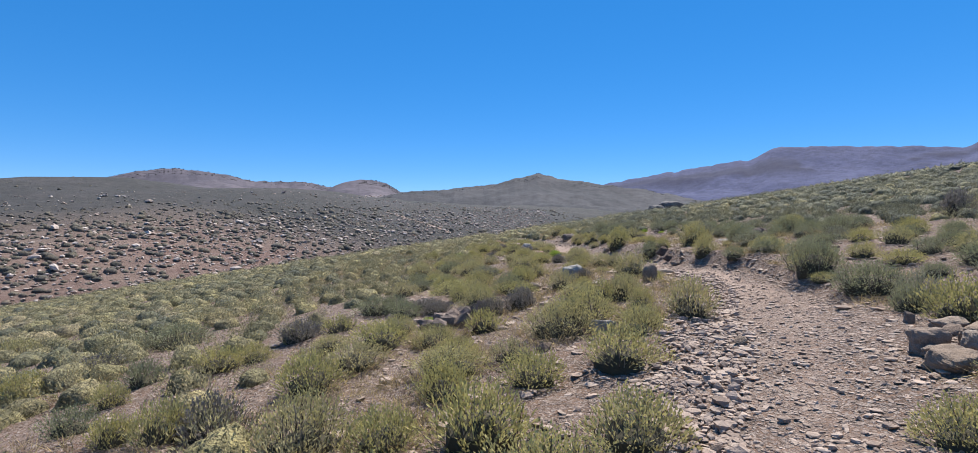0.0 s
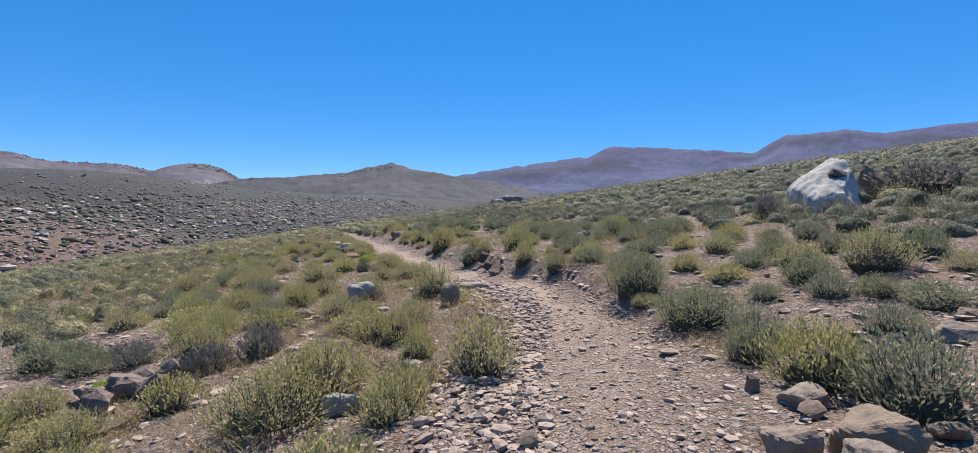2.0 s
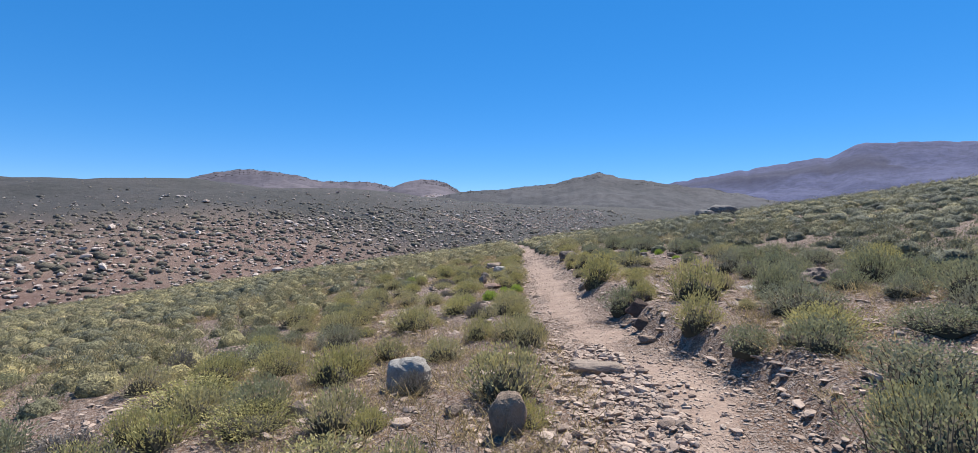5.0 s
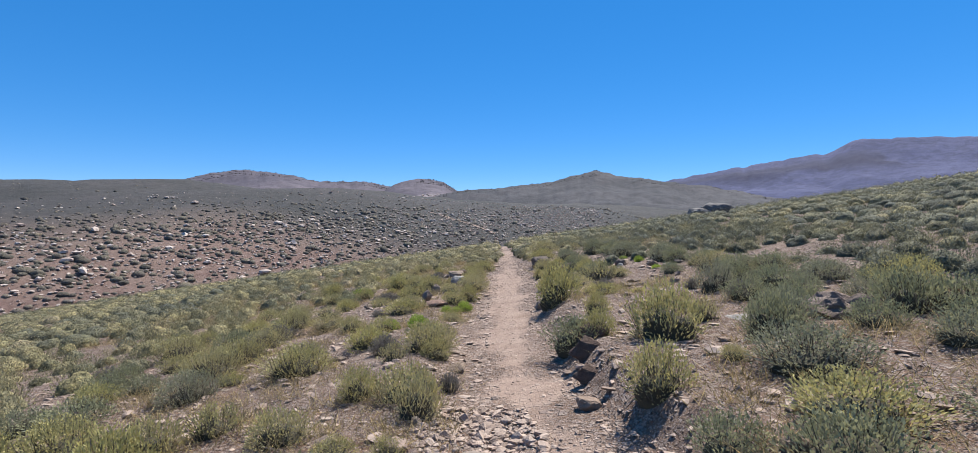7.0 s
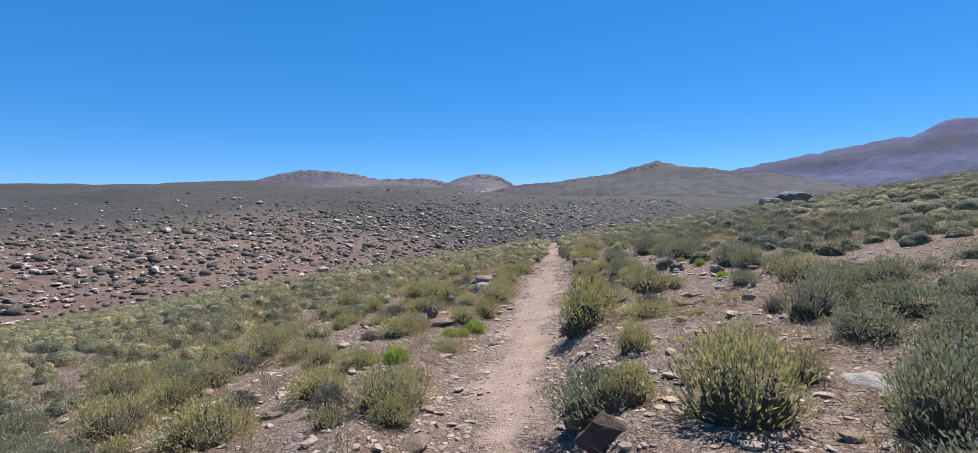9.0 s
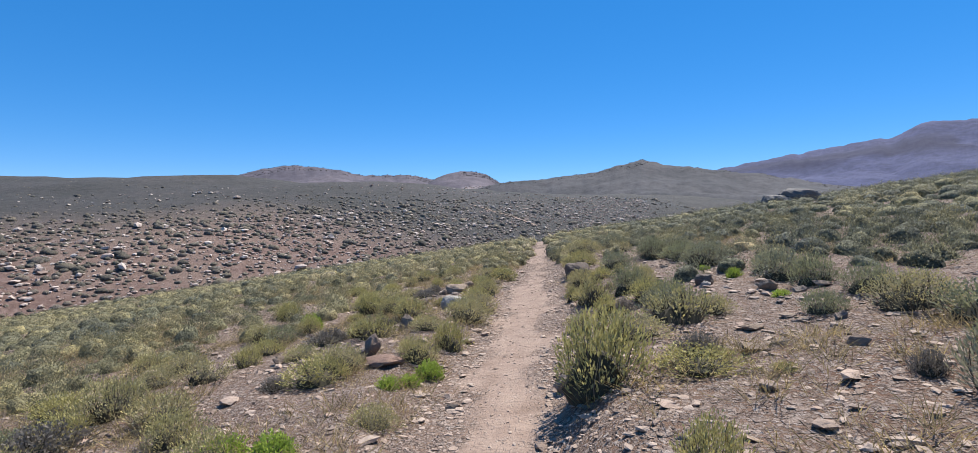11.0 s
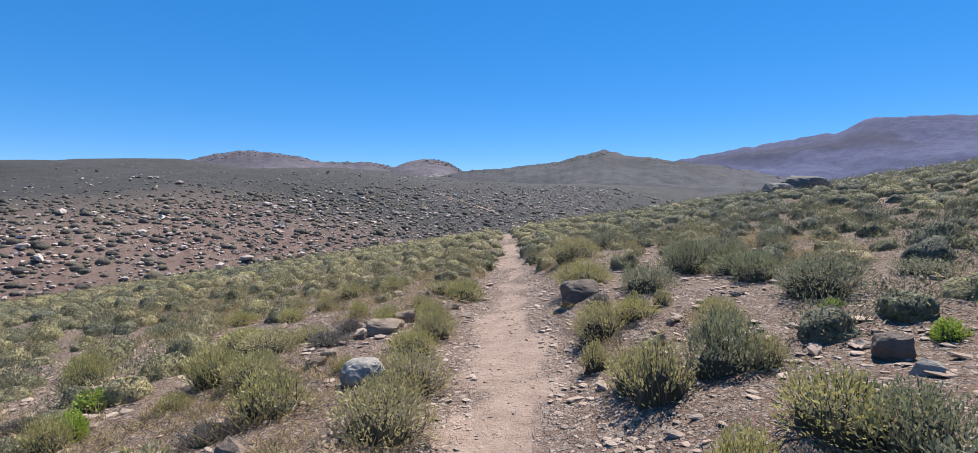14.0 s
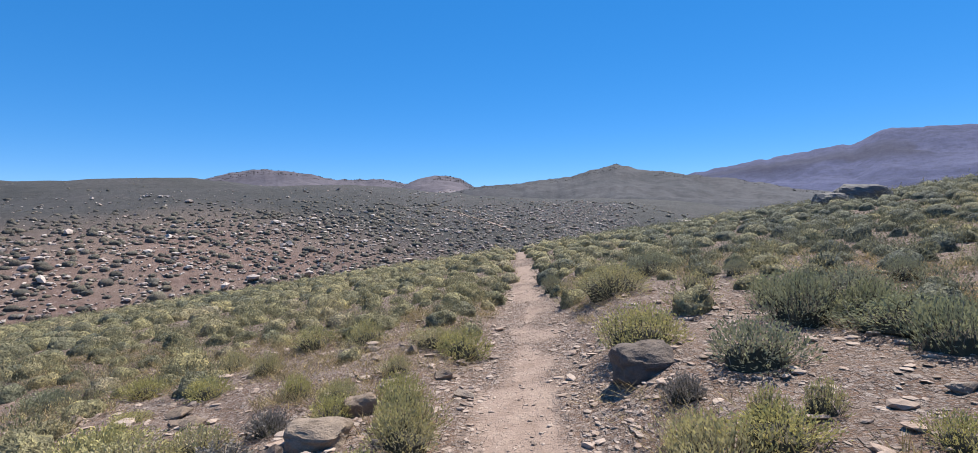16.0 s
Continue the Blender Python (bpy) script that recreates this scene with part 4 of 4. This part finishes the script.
PILE = [(0.42, 5.79, .29, .22), (0.35, 5.62, .24, .09), (0.83, 5.68, .42, .25), (0.55, 5.48, .23, .20), (0.19, 5.34, .33, .15), (0.42, 5.27, .21, .15), (1.10, 6.29, .29, .13), (0.99, 6.12, .19, .10), (0.80, 5.40, .14, .07), (0.95, 6.53, .13, .13), (1.15, 5.9, .2, .1), (1.3, 5.6, .22, .1)]
for x, y, w, h in PILE:
    tagged(rock(x, y, w * 0.82, h * 0.8, sink=0.15, square=5 if w > 0.22 else 0, mat=tan_mat if w > 0.3 else rock_mat, label="angular grey-brown rock in a pile beside the path"), group="rock pile beside the path")
for x, y, w, h in [(2.91, 6.45, .36, .10), (3.2, 6.3, .3, .12), (2.6, 6.7, .2, .07), (3.5, 6.7, .22, .08)]:
    rock(x, y, w, h, label="flat grey rock slab among the shrubs")
rock(-1.57, 7.8, .30, .11, mat=pale_mat, label="flat pale rock between shrubs")
rock(-0.97, 11.9, .36, .23, deep=.30, tilt=8, square=3.2, mat=pale_mat, label="rounded pale grey rock with dark lichen")
rock(-0.02, 10.5, .23, .25, deep=0.16, tilt=3, square=2.6, mat=tan_mat, label="upright tan rock slab at the path's edge", sink=0.15, turn=10)
rock(4.61, 8.56, .27, .10, mat=pale_mat, label="flat pale stone between shrubs")
rock(4.04, 15.95, .34, .14, mat=pale_mat, label="pale flat rock between shrubs")
rock(3.46, 14.6, .36, .045, deep=.34, mat=pale_mat, label="pale flat rock on bare gravel")
rock(8.25, 13.4, .36, .28, mat=pale_mat, label="small pale rock beside a big boulder")
rock(-19.7, 62.3, 1.6, .6, mat=pale_mat, label="pale rock on the crest of the slope")
rock(1.87, 25.2, .44, .25, deep=.36, mat=shade_mat, label="blocky grey-brown rock beside the path", sink=0.2, tilt=3, square=5)
rock(-0.62, 24.3, .38, .15, mat=tan_mat, square=4, label="flat tan rock slab on soil")
rock(-0.5, 24.95, .26, .15, mat=tan_mat, square=4, label="flat tan rock slab on soil")
rock(-0.84, 24.05, .13, .1, mat=dark_mat, label="small dark stone beside a tan slab")
rock(-0.36, 22.5, .35, .21, mat=pale_mat, square=2.5, label="smooth pale grey rock beneath a shrub")
rock(-0.72, 20.9, .22, .20, mat=tan_mat, label="angular brown rock on stony soil")
rock(-0.68, 19.35, .15, .26, deep=.16, mat=dark_mat, label="upright dark rock at a shrub's foot", sink=0.15)
rock(3.55, 21.6, .22, .15, mat=shade_mat, label="dark angular rock on bare gravel", square=4)
rock(3.45, 21.15, .16, .08, mat=pale_mat, label="pale rock beside a dark rock")
rock(-0.42, 19.05, .34, .10, deep=.2, mat=red_mat, label="flat reddish rock beside a shrub")
rock(0.87, 12.3, .5, .11, deep=.2, label="long flat rock sunk in the path's edge", turn=0, square=4)
for x, y, w, h, mat in [(1.74, 14.2, .30, .15, shaded_earth_mat), (1.82, 14.7, .34, .16, shaded_earth_mat), (1.68, 13.75, .24, .10, shaded_earth_mat), (1.62, 13.3, .2, .1, rock_mat), (1.76, 15.25, .24, .12, shaded_earth_mat), (1.5, 18.1, .2, .12, rock_mat)]:
    rock(x, y, w, h, mat=mat, label="brown rock jutting from the path's cut bank", sink=0.3)
for x, y, w, h in [(3.98, 20.38, .29, .17), (4.14, 19.88, .18, .1), (4.41, 19.92, .24, .1), (2.96, 17.91, .3, .09), (3.22, 18.05, .24, .07), (3.25, 18.74, .3, .07), (3.66, 19.04, .2, .06), (3.72, 18.84, .15, .06), (3.69, 21.74, .16, .1), (3.99, 18.70, .14, .1), (3.5, 18.3, .2, .05), (2.94, 13.9, .15, .08), (3.67, 17.82, .22, .12), (5.38, 25.63, .22, .08), (3.88, 25.29, .15, .06), (3.45, 23.87, .22, .08)]:
    rock(x, y, w * 0.72, h * 0.6, mat=tan_mat if w > 0.25 else rock_mat, label="flat brown stone on bare gravel")
for x, y, w, h in [(-3.24, 8.73, .26, .11), (-2.30, 7.34, .2, .12), (-0.57, 6.68, .15, .11), (-1.82, 11.34, .32, .17), (-0.42, 10.99, .2, .1), (2.41, 11.63, .16, .12), (-1.18, 15.42, .22, .1), (-2.90, 15.51, .14, .1), (0.39, 14.79, .24, .12), (-1.83, 19.5, .3, .12), (0.5, 18.04, .17, .07), (-1.0, 23.1, .26, .12), (-3.61, 25.5, .25, .15), (-2.17, 25.11, .3, .1), (2.51, 23.12, .1, .09), (2.26, 22.6, .12, .13), (0.02, 26.07, .22, .11), (-1.1, 27.2, .25, .1), (0.28, 22.69, .14, .1), (-1.0, 23.41, .22, .08), (0.3, 25.59, .24, .08), (-2.41, 25.41, .24, .11), (-0.53, 27.01, .16, .14), (-2.01, 24.99, .22, .13)]:
    rock(x, y, w * 0.8, h * 0.65, mat=tan_mat if h > 0.1 else rock_mat, label="brown stone lying on the stony soil")
for k in range(14):
    rock(-3.25 + rng.normal() * .26, 9.65 + rng.normal() * .3, rng.uniform(.16, .36), rng.uniform(.08, .2), mat=dark_mat, label="dark layered rock of a low outcrop")
for k in range(5):
    rock(4.25 + rng.normal() * .22, 14.3 + rng.normal() * .15, rng.uniform(.2, .4), rng.uniform(.1, .2), mat=dark_mat, label="dark layered rock of a low outcrop")


def big_boulder():
    """A sloping pale boulder; a dark inset is added on top as its shaded hollow."""
    x, y = 9.42, 12.75
    z = float(ground_z(x, y))
    bm = bmesh.new()
    bmesh.ops.create_icosphere(bm, subdivisions=5, radius=1.0)
    for v in bm.verts:
        px, py, pz = v.co
        v.co = Vector((px * 0.82, py * 0.78, pz * (0.55 + 0.50 * max(0, min(1, 0.55 + 0.5 * px)))))
        for d, h in ((Vector((-0.42, -0.30, 0.85)).normalized(), 0.36), (Vector((-0.05, -0.50, 0.86)).normalized(), 0.42), (Vector((0.95, 0.0, 0.25)).normalized(), 0.62), (Vector((-0.97, -0.2, 0.1)).normalized(), 0.56), (Vector((0.55, -0.6, 0.5)).normalized(), 0.55)):
            over = v.co.dot(d) - h
            if over > 0:
                v.co -= d * over * 0.93
        n = noise.fractal(v.co * 1.6 + Vector((4, 1, 7)), 0.9, 2.1, 5)
        v.co *= 1 + 0.13 * n
        v.co.z -= 0.07 * abs(noise.noise(v.co * 5)) + 0.03 * abs(noise.noise(v.co * 13))
    me = bpy.data.meshes.new("boulder")
    bm.to_mesh(me)
    bm.free()
    me.materials.append(boulder_mat)
    for p in me.polygons:
        p.use_smooth = True
    ob = new("boulder", me)
    ob.matrix_basis = pose(x, y, z + 0.20, 0, 0, -32) @ Matrix.Diagonal((1, 1, 1.3, 1))
    tagged(ob, "large pale grey boulder sloping up among the shrubs", "boulder")
    skin = [ob.matrix_basis @ v.co for v in me.vertices]
    return max(p.z for p in skin if (p.x - 9.55) ** 2 + (p.y - 12.55) ** 2 < 0.02)


boulder_skin = big_boulder()
# flush dark piece added in place of the boulder's shadowed hollow
rock(9.55, 12.55, .36, .05, deep=.34, mat=shade_mat, label="dark inset standing for a shaded hollow in the pale boulder's top", sink=0.75, z=boulder_skin)
rock(11.15, 13.0, .55, .75, mat=dark_mat, label="dark rounded stone behind a grey shrub", sink=0.1)
rock(12.45, 41.8, 1.25, .50, deep=1.2, mat=slab_mat, label="large grey rock block on the slope", turn=20, tilt=3, square=4)
rock(13.55, 42.1, 1.65, .66, deep=1.3, mat=slab_mat, label="large flat grey rock slab on the slope", turn=-10, tilt=3, square=5)
rock(8.7, 47.5, .9, .35, mat=pale_mat, label="pale rock on the crest")


def stone_models():
    """Small angular chips, one metre long before they are scaled."""
    models = []
    for k in range(7):
        bm = bmesh.new()
        bmesh.ops.create_icosphere(bm, subdivisions=1, radius=0.5)
        r = random.Random(k + 5)
        for d, h in [(Vector((r.gauss(0, 1), r.gauss(0, 1), r.gauss(0, 1))).normalized(), r.uniform(0.18, 0.36)) for j in range(6)]:
            for v in bm.verts:
                over = v.co.dot(d) - h
                if over > 0:
                    v.co -= d * over
        bm.verts.ensure_lookup_table()
        bmesh.ops.triangulate(bm, faces=bm.faces[:])
        bmesh.ops.dissolve_degenerate(bm, dist=0.02, edges=bm.edges[:])
        bmesh.ops.remove_doubles(bm, verts=bm.verts[:], dist=0.24)
        bmesh.ops.triangulate(bm, faces=bm.faces[:])
        bm.verts.index_update()
        models.append((np.array([v.co[:] for v in bm.verts]) * [1, r.uniform(0.6, 1.0), 1] + [0, 0, 0.34], np.array([[v.index for v in f.verts] for f in bm.faces])))
        bm.free()
    return models


def loose_rocks(name, label, px, py, size, mat, flat=(0.16, 0.36), sink=0.2, pz=None):
    models = stone_models()
    high = size * rng.uniform(*flat, len(px))
    return stuff(name, label, "stones", models, px, py, size, high, rng.random(len(px)), mat, sink=sink * 0.02, pz=pz)


n = 14000
gy_ = rng.uniform(3.0, 34, n) ** 1.0
side_pick = rng.random(n)
cs, ws = trail_centre(gy_), trail_half(gy_)
left = cs - ws * 0.8 - rng.random(n) ** 1.6 * (0.9 + 0.5 * (gy_ < 12))
right = cs + ws * 0.8 + rng.random(n) ** 1.5 * 0.9
any_ = cs + rng.uniform(-1.2, 1.2, n) * ws
gx_ = np.where(side_pick < 0.42, left, np.where(side_pick < 0.80, right, any_))
gs = np.clip(rng.lognormal(-3.3, 0.5, n), 0.018, 0.16) * np.where(side_pick > 0.80, 0.6, 1.0)
loose_rocks("gravel", "loose angular brown rock chips along the footpath", gx_, gy_, gs, chip_mat)
n = 6000
ry = rng.uniform(3.5, 13.5, n)
rx = trail_centre(ry) - trail_half(ry) * (0.75 - 0.5 * smooth(8, 10.5, ry)) - rng.random(n) ** 1.1 * 0.95
stone_meshes = [mesh_from("stone", v, None, chip_mat, tris=f) for v, f in stone_models()]
for k in range(270):
    y = 3.6 + 10.0 * rng.random() ** 1.15
    x = float(trail_centre(y) - trail_half(y) * (0.8 - 0.4 * smooth(8, 10.5, y))) - rng.random() * 0.95
    size = rng.uniform(0.08, 0.17)
    ob = new("stone", stone_meshes[k % len(stone_meshes)])
    ob.matrix_basis = pose(x, y, float(ground_z(x, y)) - 0.012, rng.normal() * 9, rng.normal() * 9, rng.uniform(0, 360)) @ Matrix.Diagonal((size, size, size * rng.uniform(0.35, 0.6), 1))
    tagged(ob, "pale angular stone lying in the rubble beside the path", "stone", group="loose stones beside the path")
loose_rocks("rubble_verge", "pale angular rubble heaped along the path's edge", rx, ry, np.clip(rng.lognormal(-2.85, 0.45, n), 0.03, 0.17), chip_mat, flat=(0.3, 0.55))
n = 8000
ky = 3.2 + 9.8 * rng.random(n) ** 1.35
kx = trail_centre(ky) + rng.uniform(-1.2, 1.3, n) * trail_half(ky)
loose_rocks("path_gravel", "small angular stones strewn over the path", kx, ky, np.clip(rng.lognormal(-3.5, 0.5, n), 0.014, 0.10), chip_mat, flat=(0.25, 0.5))
n = 5000
jy = rng.uniform(11.5, 36, n)
jx = trail_centre(jy) + rng.normal(size=n) * 0.6 * trail_half(jy)
loose_rocks("tread_stones", "small stones pressed into the trodden path", jx, jy, np.clip(rng.lognormal(-3.9, 0.5, n), 0.01, 0.06), chip_mat, flat=(0.2, 0.45))
n = 5200
bx, by = rng.uniform(-4.8, 5.2, n), rng.uniform(3.6, 29, n)
keep = np.abs(bx - trail_centre(by)) > trail_half(by) * 1.15
bx, by = bx[keep], by[keep]
loose_rocks("flat_stones", "flat pinkish-brown stones littering the soil", bx, by, np.clip(rng.lognormal(-2.35, 0.42, len(bx)), 0.05, 0.24), chip_mat, flat=(0.16, 0.36))
n = 22000
hx, hy = rng.uniform(-7, 8, n), rng.uniform(2.5, 33, n)
keep = (np.abs(hx - trail_centre(hy)) > trail_half(hy)) & (rng.random(n) < 0.35 + 0.65 * bare(hx, hy))
hx, hy = hx[keep], hy[keep]
loose_rocks("rubble", "scattered brown stones on bare soil between shrubs", hx, hy, np.clip(rng.lognormal(-3.0, 0.5, len(hx)), 0.022, 0.2), chip_mat)
n = 42000
qx, qy = rng.uniform(-150, 40, n), rng.uniform(60, 260, n)
dd = -0.85 * (qx + 57) + 0.53 * (qy - 74)
keep = (which_side(qx, qy) < 0.4) & (dd < 75) & (rng.random(n) < 1.0 - 0.95 * smooth(12, 44, dd))
qx, qy = qx[keep], qy[keep]
loose_rocks("far_rubble", "pale and reddish rocks strewn over the slope across the gully", qx, qy, np.clip(rng.lognormal(-0.5, 0.5, len(qx)), 0.28, 2.8), far_chip_mat, flat=(0.28, 0.55))


# ---- dry grass ----
def grass_model(blades):
    base = rng.normal(size=(blades, 3)) * [0.16, 0.16, 0]
    d = np.stack([rng.normal(size=blades) * 0.35, rng.normal(size=blades) * 0.35, np.ones(blades)], 1)
    return leaf_quads(base, d, rng.uniform(0.6, 1.1, blades), np.full(blades, 0.008))


n = 9500
tx, ty = rng.uniform(-8, 6, n), rng.uniform(4, 32, n)
keep = (fbm(tx, ty, 2.2, 401) > 0.0 + 0.1 * (tx > 2)) & (np.abs(tx - trail_centre(ty)) > trail_half(ty) + 0.3)
tx, ty = tx[keep], ty[keep]
stuff("dry_grass", "thin dry straw-coloured grass tufts between the shrubs", "grass", [grass_model(26) for k in range(4)], tx, ty, np.full(len(tx), 0.4) * rng.uniform(0.7, 1.4, len(tx)), rng.uniform(0.08, 0.20, len(tx)), rng.random(len(tx)), straw_mat)

# ---- shrubs of another look ----
vivid = make_shrub(150, 8, 0.10, 0.022, vivid_mat, 30, "small bright green cushion plant at the path's edge", low=0.2)
for k, (x, y, w, h) in enumerate(VIVID):
    stand(vivid, x, y, w, h) if k == 0 else placed(vivid, x, y, w, h)
ashen = make_shrub(170, 8, 0.075, 0.014, ashen_mat, 150, "grey leafless shrub with tangled dry twigs", low=0.4)
stand(ashen, 11.5, 12.0, 2.3, 0.85)
placed(ashen, 7.3, 12.4, .7, .6)
for x, y, w, h in ASHEN_START + ASHEN_BEND:
    placed(ashen, x, y, w * 1.05, h * 0.95)


# ---- the path's continuation across the gully ----
steps = np.linspace(0, 1, 40)
lx = -25 + 21 * steps + 0.8 * np.sin(steps * 9)
ly = 180 - 11 * steps + 1.2 * np.sin(steps * 6)
strip = np.stack([np.stack([lx, ly - 0.5, ground_z(lx, ly - 0.5) + 0.15], -1), np.stack([lx, ly + 0.5, ground_z(lx, ly + 0.5) + 0.15], -1)], 1).reshape(-1, 3)
i = np.arange(39) * 2
tagged(new("path_far", mesh_from("path_far", strip, np.stack([i, i + 2, i + 3, i + 1], -1), ground_mat, [("tread", np.ones(80))], flat=False)), "pale footpath climbing the slope across the gully", "path", kind="structure")

# ---- growth on the skyline of the hills ----
for name, size, count in (("backdrop_tan_hill", 3.5, 1500), ("backdrop_tan_knob", 3.2, 600), ("backdrop_scrub_hill", 2.0, 1500)):
    px, py, pz, T, out = CRESTS[name]
    rows_, cols_ = np.nonzero((T > 0.93) & (T <= 1.0))
    pick = rng.integers(0, len(rows_), count)
    r_, c_ = rows_[pick], cols_[pick]
    cx, cy, cz = px[r_, c_], py[r_, c_], pz[r_, c_]
    keep = fbm(cx, cy, size * 22, 501, 3) > -0.08
    cx, cy, cz = cx[keep], cy[keep], cz[keep]
    w = size * rng.uniform(0.5, 1.4, len(cx))
    stuff("skyline_scrub", "dark scrub and rocks along a hill's crest", "scrub", [clump_model(3, 2, 0.3, 0.12, 0.95) for k in range(5)], cx, cy, w, w * rng.uniform(0.25, 0.5, len(cx)), rng.random(len(cx)) * 0.3, crest_mat, sink=0.4, pz=cz)

for name, size, count in (("backdrop_tan_hill", 5.0, 420), ("backdrop_tan_knob", 4.5, 200)):
    px, py, pz, T, out = CRESTS[name]
    rows_, cols_ = np.nonzero((out > 0.35) & (T < 0.97))
    pick = rng.integers(0, len(rows_), count)
    cx, cy, cz = px[rows_[pick], cols_[pick]], py[rows_[pick], cols_[pick]], pz[rows_[pick], cols_[pick]]
    shift = rng.normal(size=(2, count)) * size
    loose_rocks("hill_outcrop", "broken rock outcrops on a hillside", cx + shift[0], cy + shift[1], np.clip(rng.lognormal(0, 0.45, count), 0.4, 2.5) * size, far_chip_mat, flat=(0.35, 0.7), pz=cz)
